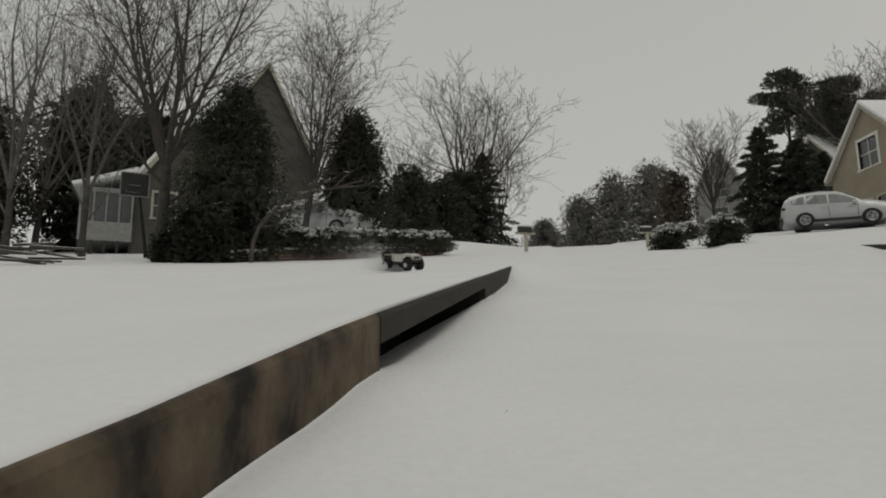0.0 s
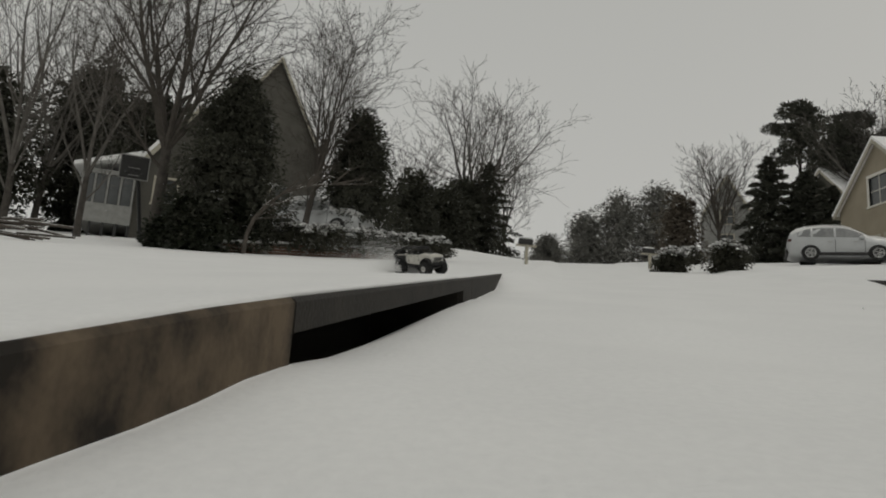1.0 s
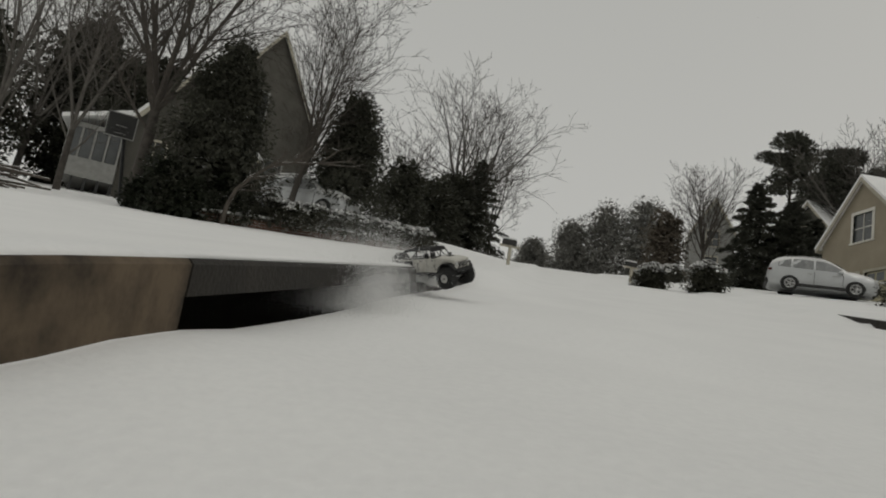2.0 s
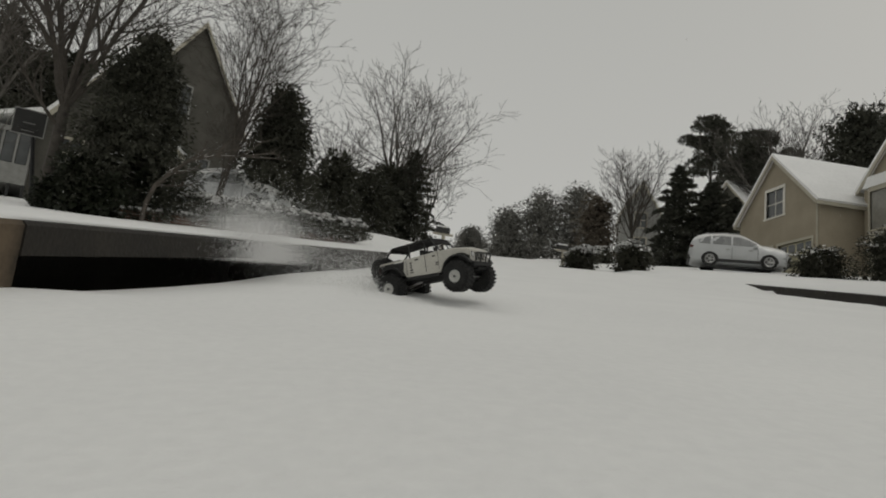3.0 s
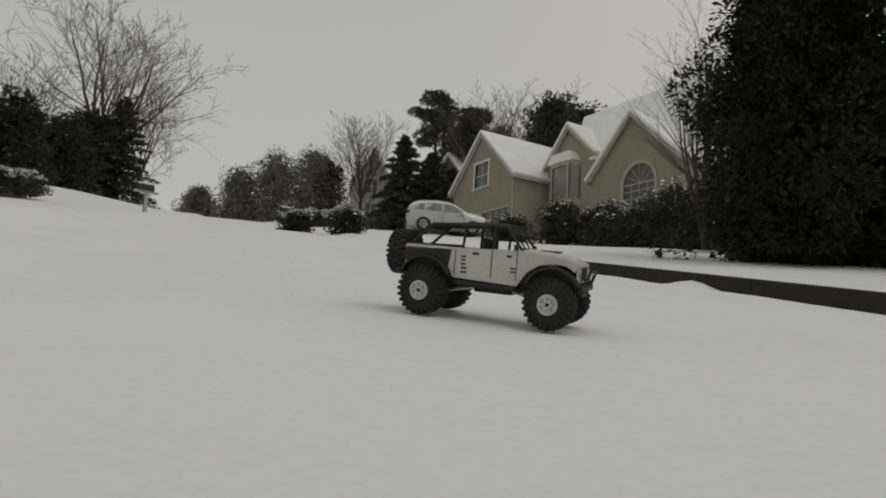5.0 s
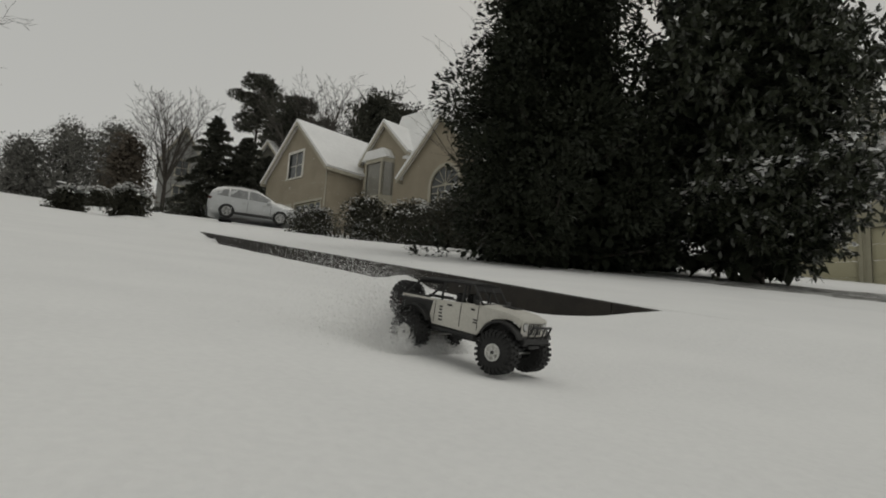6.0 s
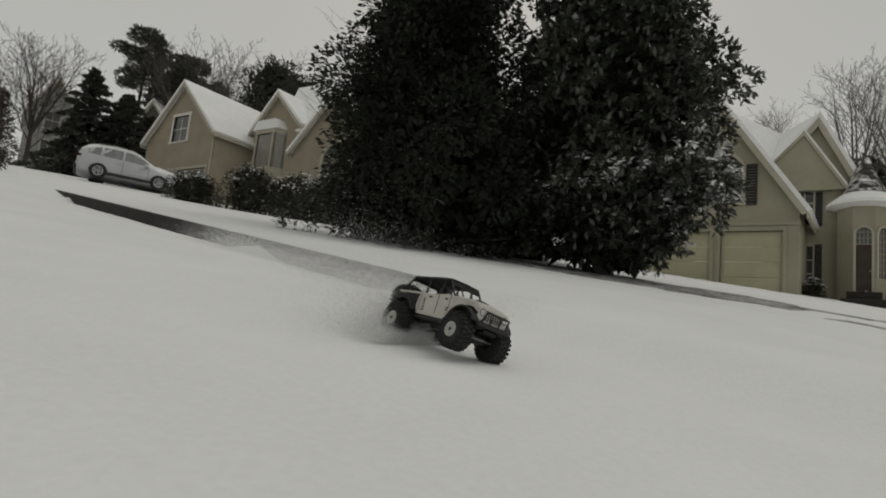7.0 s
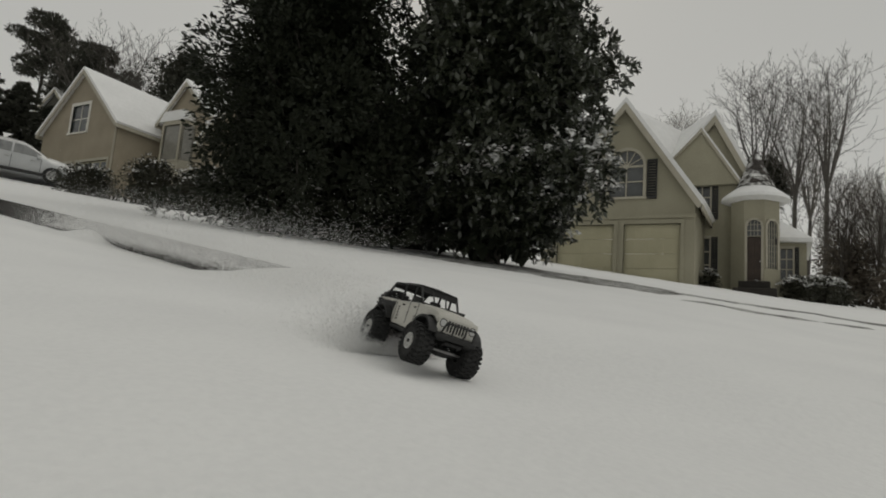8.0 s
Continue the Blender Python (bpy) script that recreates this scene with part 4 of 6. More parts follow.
def leafy(x, y, h, r, seed, n, size, material, shape="egg", label="dense dark evergreen tree", category="tree", name="tree", aspect=0.5, clear=0.0, k=70, clump=0.3, droop=0.25, trunk_r=0.12, group="evergreens along the street", zz=None, flat=1.0, stretch=1.0, lobes=(), rosette=0, cap=0.25):
    """An evergreen: trunk, limbs and a crown of separate leaf clumps with an uneven outline."""
    rng = np.random.default_rng(seed)
    z = (ground_z(x, y) if zz is None else zz)
    t = thing(name, pose(x, y, z), label, category, group)
    cl = []
    for i in range(k):
        f = (i + 0.5) / k
        if shape == "cone":
            zr = f ** 1.25
            rad = r * (1 - zr) ** 0.9 + 0.06 * r
        elif shape == "egg":
            zr = f
            rad = r * (math.sin(math.pi * (0.12 + 0.84 * zr)) ** 0.6)
        elif shape == "ogive":
            zr = f
            rad = r * (1 - zr ** 1.5) ** 0.75 + 0.05 * r
        elif shape == "column":
            zr = f
            rad = r * min(1, 1.15 * (1 - zr ** 3) + 0.1)
        else:
            zr = f
            rad = r * math.sqrt(max(0.05, 1 - (zr * 0.98) ** 2.2))
        a = i * 2.39996 + rng.normal(0, 0.3)
        q = rad * (rng.uniform(0.45, 1.0))
        cr = clump * r * rng.uniform(0.6, 1.25) * (0.55 + 0.45 * rad / r)
        cl.append((q * math.cos(a) * stretch, q * math.sin(a), clear + (h - clear) * zr * 0.97 + rng.normal(0, 0.05) * h * 0.3, cr))
    for i in range(k // 2):
        zr = rng.uniform(0.03, 0.8)
        a = rng.uniform(0, 6.28)
        cl.append((0.3 * r * math.cos(a), 0.3 * r * math.sin(a), clear + (h - clear) * zr, clump * r * 1.1))
    cl = [(a, b, max(c, d * 0.5 * flat), d) for a, b, c, d in cl]
    cl += [tuple(q) for q in lobes]
    if rosette:
        # whorls of leaves at the twig ends
        pos, out = crown_points(rng, n // rosette, cl, 1.0)
        pos = np.repeat(pos, rosette, 0) + rng.normal(0, 0.025, (n // rosette * rosette, 3))
        out = np.repeat(out, rosette, 0) * 0.5 + rng.normal(0, 0.75, (n // rosette * rosette, 3))
    else:
        pos, out = crown_points(rng, n, cl, 1.0)
    pos[:, 2] = np.maximum(pos[:, 2], 0.03)
    out[:, :2] += pos[:, :2] / (r + 1e-6) * (0.2 if rosette else 0.9)
    leaves("crown", pos, out, size, aspect, material, t, rng, droop)
    core = [(a * 0.55, b_ * 0.55, c, d * 0.8) for a, b_, c, d in cl]
    pos, out = crown_points(rng, max(300, n // 6), core, 1.0)
    pos[:, 2] = np.clip(pos[:, 2], 0.05, h * 0.92)
    # oversized leaves fill the core; the magnolia's darker ones paint in its inner shade
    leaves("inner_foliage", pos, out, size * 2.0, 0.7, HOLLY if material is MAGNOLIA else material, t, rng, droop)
    if lobes:
        c = np.array([q for q in lobes if q[2] < 2.2])
        c = c[rng.integers(0, len(c), 260)]
        cap = c[:, :3] + rng.normal(0, 0.5, (260, 3)) * c[:, 3:4]
        cap[:, 2] = c[:, 2] + c[:, 3] * rng.uniform(0.2, 0.9, 260)
        cap = np.repeat(cap, 9, 0) + rng.normal(0, 0.035, (2340, 3))
        leaves("snow_cap", cap, rng.normal(0, 1, (2340, 3)) * np.array([1, 1, 0.15]), size * 0.7, 0.5, SNOW_ROOF, t, rng, 0.1, jit=0.2, kind="stuff")
    if material is SHRUB:
        hi = [q for q in cl if q[2] > 0.5 * h] or cl
        c = np.array(hi)[rng.integers(0, len(hi), max(200, int(n * cap)))]
        pos = c[:, :3] + rng.normal(0, 0.42, (len(c), 3)) * c[:, 3:4]
        pos[:, 2] = c[:, 2] + c[:, 3] * (0.95 - 0.5 * (np.hypot(pos[:, 0] - c[:, 0], pos[:, 1] - c[:, 1]) / c[:, 3]) ** 2)
        flat_out = rng.normal(0, 1, (len(c), 3)) * np.array([1, 1, 0.1])
        leaves("snow_cap", pos, flat_out, size * 1.1, 0.75, SNOW_ROOF, t, rng, 0.0, jit=0.1, kind="stuff")
    b = Mesh()
    b.tube((0, 0, -0.3), (0, 0, h * 0.45), trunk_r, trunk_r * 0.6, 8, cap=False)
    b.tube((0, 0, h * 0.45), (0, 0, h * 0.93), trunk_r * 0.6, 0.02, 6, cap=False)
    part("trunk", b, BARK, t, smooth=True)
    lb = Mesh()
    for a, b_, c, d in cl[::2]:
        lb.tube((0, 0, max(0.05, c - 0.4 * math.hypot(a, b_))), (a, b_, c), trunk_r * 0.25, 0.01, 4, cap=False)
    part("branchwork", lb, BARK, t)["kind"] = "stuff"
    return t


# the two great evergreens by the drive
leafy(11.2, 5.25, 7.8, 1.95, 11, 95000, 0.105, HOLLY, "ogive", "tall broad evergreen with dark leathery leaves on the lawn", k=150, clump=0.27, aspect=0.5, trunk_r=0.2)
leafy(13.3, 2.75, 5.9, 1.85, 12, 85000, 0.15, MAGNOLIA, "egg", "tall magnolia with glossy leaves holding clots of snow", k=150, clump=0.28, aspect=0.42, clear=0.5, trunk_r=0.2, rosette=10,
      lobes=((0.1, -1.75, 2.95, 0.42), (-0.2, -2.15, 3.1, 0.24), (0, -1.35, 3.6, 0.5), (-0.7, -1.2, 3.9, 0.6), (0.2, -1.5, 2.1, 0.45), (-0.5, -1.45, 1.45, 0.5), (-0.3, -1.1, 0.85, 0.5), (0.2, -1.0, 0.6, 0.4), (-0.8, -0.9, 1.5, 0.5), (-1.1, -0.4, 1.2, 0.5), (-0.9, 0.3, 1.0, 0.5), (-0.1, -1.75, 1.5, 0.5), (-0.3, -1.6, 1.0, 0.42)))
leafy(14.6, 5.5, 3.3, 1.6, 13, 26000, 0.12, HOLLY, "column", "dark evergreen between the two great trees", k=100, clump=0.32)
# west side
bare_tree(-7.26, 16.29, 10.5, 21, 0.2, "large leafless tree forking low above snowy shrubs", 0.6, 5, 0.33, width=1.1, limbs=6)
bare_tree(-5.65, 26.3, 10.6, 22, 0.2, "leafless tree with upswept limbs", 0.36, 5, 0.26, limbs=5)
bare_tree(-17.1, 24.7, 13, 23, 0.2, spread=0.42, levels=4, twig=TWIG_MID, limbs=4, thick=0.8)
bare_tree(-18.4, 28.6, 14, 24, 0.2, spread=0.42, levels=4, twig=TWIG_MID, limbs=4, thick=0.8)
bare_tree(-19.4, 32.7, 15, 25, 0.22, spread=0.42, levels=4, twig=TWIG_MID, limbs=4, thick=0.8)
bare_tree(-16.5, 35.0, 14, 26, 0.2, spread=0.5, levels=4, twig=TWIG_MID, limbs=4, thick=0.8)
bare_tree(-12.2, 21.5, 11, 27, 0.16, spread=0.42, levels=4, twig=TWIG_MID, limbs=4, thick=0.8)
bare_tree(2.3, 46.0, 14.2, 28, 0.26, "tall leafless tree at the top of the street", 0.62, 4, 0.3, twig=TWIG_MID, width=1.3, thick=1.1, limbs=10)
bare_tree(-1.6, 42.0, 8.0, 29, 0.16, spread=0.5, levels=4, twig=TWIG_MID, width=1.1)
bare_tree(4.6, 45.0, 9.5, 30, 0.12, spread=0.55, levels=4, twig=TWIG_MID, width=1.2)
leafy(-5.3, 16.01, 4.9, 1.6, 31, 32000, 0.13, CEDAR, "ogive", "dense dark evergreen tree beside the brick wall", k=90, clump=0.26, droop=0.5, aspect=0.35)
leafy(-19.0, 33.0, 9.4, 3.0, 32, 14000, 0.3, CEDAR, "egg", "dark evergreen mass behind the sun room")
leafy(-15.6, 34.0, 8.0, 2.2, 38, 9000, 0.3, CEDAR, "egg", "dark evergreen mass behind the sun room")
leafy(-20.5, 27.0, 7.4, 2.7, 191, 11000, 0.28, CEDAR, "egg", "dark evergreen at the edge of the wood")
leafy(-23.5, 29.0, 8.2, 3.0, 192, 11000, 0.3, CEDAR, "egg", "dark evergreen at the edge of the wood")
leafy(-15.0, 29.5, 7.0, 2.0, 193, 9000, 0.28, CEDAR, "egg", "dark evergreen behind the house wing")
bare_tree(-21.5, 30.5, 15, 194, 0.2, spread=0.5, levels=4, twig=TWIG_MID, limbs=4, thick=0.8)
leafy(1.7, 44.6, 5.8, 2.7, 195, 11000, 0.26, CEDAR, "dome", "dark evergreen shrub mass", "shrub", "shrub")
leafy(-3.75, 27.72, 6.0, 1.95, 34, 20000, 0.17, CEDAR, "ogive", "dark cedar dusted with snow", clear=0.9, k=60, clump=0.36)
leafy(-1.65, 36.0, 4.7, 1.8, 35, 8000, 0.24, CEDAR, "dome", "dark rounded evergreen shrub", "shrub", "shrub")
fir(3.2, 43.9, 7.2, 3.4, 36, 22000, 0.22, "dark spreading evergreen at the bend of the street")
leafy(0.3, 40.5, 4.6, 2.3, 37, 8000, 0.26, CEDAR, "dome", "dark evergreen shrub mass", "shrub", "shrub")
for i, (x, y, r, h) in enumerate(((-5.9, 14.8, 0.65, 1.3), (-6.5, 15.3, 0.55, 0.8), (-5.2, 14.9, 0.6, 0.9), (-4.6, 15.6, 0.6, 1.2))):
    leafy(x, y, h, r, 40 + i, 2200, 0.11, HOLLY, "dome", "low dark shrub in the snow", "shrub", "shrub", k=26, trunk_r=0.03, group="low shrubs by the trees")
# east side, up the street
bare_tree(20.5, 45.6, 9.9, 51, 0.2, "leafless tree with an upright fan of limbs", 0.5, 4, 0.3, twig=TWIG, width=1.0, thick=1.0, limbs=9)
fir(21.6, 40.5, 7.3, 3.3, 52, 30000, size=0.27)
fir(23.5, 39.6, 6.2, 3.4, 53, 30000, size=0.27)
fir(25.6, 40.4, 5.2, 3.3, 54, 26000, size=0.27)
leafy(18.6, 48.2, 5.6, 2.0, 55, 5000, 0.26, BROWN_LEAF, "dome", "brown thicket by the street", "shrub", "shrub")
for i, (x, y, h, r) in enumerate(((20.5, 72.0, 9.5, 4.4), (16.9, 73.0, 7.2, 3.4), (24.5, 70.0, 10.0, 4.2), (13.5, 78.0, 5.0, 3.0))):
    leafy(x, y, h, r, 56 + i, 12000, 0.24, FAR_LEAF, "dome", "distant thicket of trees at the crest, paled by haze", k=70, clump=0.3, trunk_r=0.1)
for i, (x, y, h, lean, wide) in enumerate(((32.5, 55.9, 15.6, 0.02, 2.3), (33.6, 50.8, 12.5, -0.03, 3.0), (36.2, 53.0, 12.2, 0.0, 2.6))):
    rng = np.random.default_rng(70 + i)
    t = thing("pine_tree", pose(x, y, ground_z(x, y) - 0.3), "tall pine with a bare trunk and flat needle clumps", "tree", "pines behind the houses")
    b = Mesh()
    b.tube((0, 0, 0), (lean * h, 0, h * 0.95), 0.24, 0.06, 8, cap=False)
    part("trunk", b, BARK, t, smooth=True)
    cl, lb = [], Mesh()
    for j in range(44):
        zz = h * (0.98 - 0.40 * rng.uniform(0, 1) ** 1.0)
        a = rng.uniform(0, 6.28)
        q = wide * min(1.0, (1.06 - zz / h) * 6) * rng.uniform(0.15, 1.0) ** 0.6 + 0.1
        cl.append((q * math.cos(a), q * math.sin(a), zz, rng.uniform(0.5, 0.95)))
        lb.tube((0, 0, zz - 0.5), (q * math.cos(a), q * math.sin(a), zz), 0.06, 0.02, 4, cap=False)
    part("branchwork", lb, BARK, t)["kind"] = "stuff"
    pos, out = crown_points(rng, 13000, cl, 1.0)
    near = np.array([min(cl, key=lambda c: (c[0] - p[0]) ** 2 + (c[1] - p[1]) ** 2 + (c[2] - p[2]) ** 2)[2] for p in pos])
    pos[:, 2] = near + (pos[:, 2] - near) * 0.5
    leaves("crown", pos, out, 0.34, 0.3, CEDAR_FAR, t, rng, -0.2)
bare_tree(34.6, 47.5, 14.3, 61, 0.32, "tall leafless tree behind the house", 0.62, 4, 0.3, twig=TWIG_MID, width=1.1, thick=1.1, limbs=8)
bare_tree(38.9, 46.7, 14.6, 69, 0.32, "tall leafless tree behind the house", 0.62, 4, 0.3, twig=TWIG_MID, width=1.1, thick=1.1, limbs=8)
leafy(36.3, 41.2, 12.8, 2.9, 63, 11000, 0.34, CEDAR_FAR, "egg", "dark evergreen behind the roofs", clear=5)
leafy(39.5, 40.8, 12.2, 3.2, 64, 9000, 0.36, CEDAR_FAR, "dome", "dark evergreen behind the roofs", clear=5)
bare_tree(15.9, 10.7, 7.2, 65, 0.12, "upright leafless tree beside the evergreens", 0.26, 3, 0.12, limbs=10, thick=0.75)
# snowy bushes and hedges
for i, (x, y, r, h) in enumerate(((9.05, 24.3, 0.78, 0.8), (10.55, 22.9, 0.85, 1.0), (13.6, 36.5, 1.2, 0.9), (15.6, 39.0, 1.3, 0.9))):
    leafy(x, y, h, r, 80 + i, 3200, 0.12, SHRUB, "dome", "rounded bush capped with snow beside the street", "bush", "bush", k=34, trunk_r=0.03, group="snowy bushes")
for i, (x, y, r, h) in enumerate(((18.1, 22.4, 1.3, 1.05), (19.4, 20.4, 1.5, 1.8), (20.3, 18.8, 1.6, 1.7), (19.4, 16.8, 1.6, 1.5), (18.6, 15.0, 1.6, 1.6), (17.8, 12.8, 1.6, 2.1), (17.0, 10.8, 1.5, 1.9), (15.4, 8.6, 1.3, 1.4))):
    leafy(x, y, h, r, 90 + i, 6500, 0.11, SHRUB, "dome", "dense hedge bush dusted with snow", "bush", "bush", k=34, cap=0.035, trunk_r=0.03, group="hedge before the house")
for i, (x, y, r, h) in enumerate(((26.7, 0.62, 0.42, 0.55), (27.3, -0.85, 0.42, 0.4))):
    leafy(x, y, h, r, 100 + i, 1500, 0.07, SHRUB, "dome", "small clipped ball bush with a snow cap", "bush", "bush", k=24, trunk_r=0.03, group="clipped bushes by the door")
for i, (x, y, r, h) in enumerate(((27.6, -2.0, 0.7, 0.7), (28.6, -2.6, 0.8, 0.8), (29.8, -3.2, 0.9, 0.8))):
    leafy(x, y, h, r, 103 + i, 1800, 0.1, SHRUB, "dome", "low dark shrub at the edge of the lawn", "bush", "bush", k=24, trunk_r=0.03, group="shrubs at the lawn's edge")
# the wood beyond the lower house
# the farther trees take the twig colour lightened for haze
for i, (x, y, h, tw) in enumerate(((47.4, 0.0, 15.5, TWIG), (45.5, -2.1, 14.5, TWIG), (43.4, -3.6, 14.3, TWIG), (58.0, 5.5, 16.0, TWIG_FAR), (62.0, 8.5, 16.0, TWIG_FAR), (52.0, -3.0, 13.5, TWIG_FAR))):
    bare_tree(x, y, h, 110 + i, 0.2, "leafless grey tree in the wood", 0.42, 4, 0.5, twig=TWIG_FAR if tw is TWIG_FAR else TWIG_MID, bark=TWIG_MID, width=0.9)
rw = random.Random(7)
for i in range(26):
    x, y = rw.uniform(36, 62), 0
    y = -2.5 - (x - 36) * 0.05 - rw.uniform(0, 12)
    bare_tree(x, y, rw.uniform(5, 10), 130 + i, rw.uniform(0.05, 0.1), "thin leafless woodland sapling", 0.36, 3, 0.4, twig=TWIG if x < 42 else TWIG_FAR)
leafy(40.5, -4.6, 3.2, 1.8, 170, 4000, 0.2, BROWN_LEAF, "dome", "brown undergrowth at the edge of the wood", "shrub", "shrub")
leafy(38.0, -6.5, 2.4, 1.8, 171, 4000, 0.2, BROWN_LEAF, "dome", "brown undergrowth at the edge of the wood", "shrub", "shrub")
leafy(50.5, -0.6, 9.4, 1.3, 172, 5000, 0.3, CEDAR, "egg", "dark evergreen in the wood", clear=6)


# the crooked little tree with snow along its limbs
def crooked_tree():
    x, y = -4.44, 14.85
    t = thing("tree", pose(x, y, ground_z(x, y) - 0.1), "small crooked leafless tree with snow along its limbs", "tree", "trees along the street")
    b = Mesh()
    pts = [Vector(q) for q in ((0, 0, 0), (0.04, 0, 0.55), (0.16, 0, 0.95), (0.42, 0, 1.3), (0.8, 0, 1.62), (1.3, 0.1, 1.85), (1.9, 0.1, 1.93))]
    for i, (p, q) in enumerate(zip(pts, pts[1:])):
        b.tube(p, q, 0.062 - 0.008 * i, 0.062 - 0.008 * (i + 1), 7, cap=False)
    part("trunk", b, BARK_SNOWY, t, smooth=True)
    lb = Mesh()
    rng = random.Random(3)
    for p in pts[2:]:
        for j in range(4):
            q = p + Vector((rng.uniform(0.1, 0.8), rng.uniform(-0.5, 0.5), rng.uniform(0.0, 0.5)))
            lb.tube(p, q, 0.025, 0.012, 5, cap=False)
            for k in range(4):
                lb.tube(q, q + Vector((rng.uniform(-0.1, 0.5), rng.uniform(-0.3, 0.3), rng.uniform(-0.1, 0.3))), 0.01, 0.004, 3, cap=False)
    part("branchwork", lb, BARK_SNOWY, t)["kind"] = "stuff"


crooked_tree()


# ---------------------------------------------------------------- small fixed things
def brick_wall():
    pts = [(-4.9, 14.75), (-4.1, 15.75), (-3.4, 16.7), (-2.5, 17.8), (-1.64, 18.95), (-0.8, 20.4), (-0.2, 21.8), (0.1, 23.0)]
    heights = [0.24, 0.27, 0.3, 0.32, 0.3, 0.26, 0.2, 0.1]
    w = thing("retaining_wall", pose(0, 0, 0), "low brown brick retaining wall with a snowy top", "wall", kind="structure")
    core, snow = Mesh(), Mesh()
    shared = None
    rng = random.Random(5)
    for (a, b, h0, h1) in zip(pts, pts[1:], heights, heights[1:]):
        a, b = Vector((*a, 0)), Vector((*b, 0))
        d = (b - a)
        L = d.length
        d.normalize()
        z0, z1 = ground_z(*a[:2]), ground_z(*b[:2])
        n = Vector((d.y, -d.x, 0))
        rings, rs = [], []
        for p, z, h in ((a, z0, h0), (b, z1, h1)):
            rings.append([p - n * 0.2 + Vector((0, 0, z - 0.3)), p + n * 0.0 + Vector((0, 0, z - 0.3)), p + Vector((0, 0, z + h)), p - n * 0.2 + Vector((0, 0, z + h))])
            rs.append([p - n * 0.23 + Vector((0, 0, z + h)), p + n * 0.035 + Vector((0, 0, z + h)), p + n * 0.02 + Vector((0, 0, z + h + 0.05)), p - n * 0.1 + Vector((0, 0, z + h + 0.08)), p - n * 0.23 + Vector((0, 0, z + h + 0.05))])
        core.loft([[tuple(q) for q in r] for r in rings])
        snow.loft([[tuple(q) for q in r] for r in rs])
        if shared is None:
            shared = data_of("brick", Mesh().box(0.005, -0.012, 0.004, 0.205, 0.0, 0.063, c=0.004), BRICK)
        rows = int(h0 / 0.075)
        for j in range(rows + 1):
            u = 0.105 if j % 2 else 0.0
            while u + 0.21 < L:
                f = u / L
                if 0.075 * (j + 1) < h0 + (h1 - h0) * f + 0.01:
                    p = a + d * u + Vector((0, 0, z0 + (z1 - z0) * f + 0.075 * j))
                    ob = new("brick", shared)
                    ob.parent = w
                    slope = math.atan2(z1 - z0, L)
                    ob.matrix_basis = Matrix.Translation(p + n * 0.002) @ Matrix.Rotation(math.atan2(d.y, d.x), 4, "Z") @ Matrix.Rotation(-slope, 4, "Y")
                u += 0.215
    part("wall_core", core, MORTAR, w)
    part("coping_snow", snow, SNOW_ROOF, w, "snow along the wall's top", smooth=True)
    for i in range(14):
        f = i / 13
        k = min(len(pts) - 2, int(f * (len(pts) - 1)))
        g = f * (len(pts) - 1) - k
        x = pts[k][0] + (pts[k + 1][0] - pts[k][0]) * g - 0.12
        y = pts[k][1] + (pts[k + 1][1] - pts[k][1]) * g + 0.1
        if i > 2:
            leafy(x, y, 0.62, 0.6, 180 + i, 2000, 0.09, SHRUB, "dome", "low spreading bush above the brick wall, speckled with snow", "bush", "bush", k=22, trunk_r=0.03, group="bushes above the wall", stretch=1.2, zz=ground_z(x, y) + 0.18)


brick_wall()


def basketball_hoop():
    x, y = -8.75, 18.6
    z = ground_z(x, y)
    h = thing("basketball_hoop", pose(x, y, z, 0, 0, 25), "black basketball hoop and backboard on a tilted pole", "basketball hoop")
    part("pole", Mesh().tube((0.12, 0.3, -0.2), (-0.3, 0.1, 2.5), 0.06, 0.05, 8), METAL_DARK, h)
    part("backboard", Mesh().box(-0.75, 0.0, 1.86, 0.05, 0.05, 2.6, c=0.01), SHUTTER, h, "dark backboard")
    fr = Mesh()
    for a in ((-0.75, 1.86, 0.05, 1.89), (-0.75, 2.57, 0.05, 2.6), (-0.75, 1.89, -0.72, 2.57), (0.02, 1.89, 0.05, 2.57), (-0.5, 1.98, -0.2, 2.0), (-0.5, 2.2, -0.2, 2.22)):
        fr.box(a[0], -0.012, a[1], a[2], -0.002, a[3])
    part("board_frame", fr, PLASTIC_GREY, h)
    ring = [(-0.35 + 0.23 * math.cos(2 * math.pi * i / 16), -0.3 + 0.23 * math.sin(2 * math.pi * i / 16), 2.0) for i in range(17)]
    part("rim", Mesh().path(ring, 0.012, 5), METAL_DARK, h)
    part("bracket", Mesh().box(-0.4, 0.05, 2.08, -0.18, 0.3, 2.16).box(-0.4, 0.05, 2.32, -0.18, 0.3, 2.4), METAL_DARK, h)


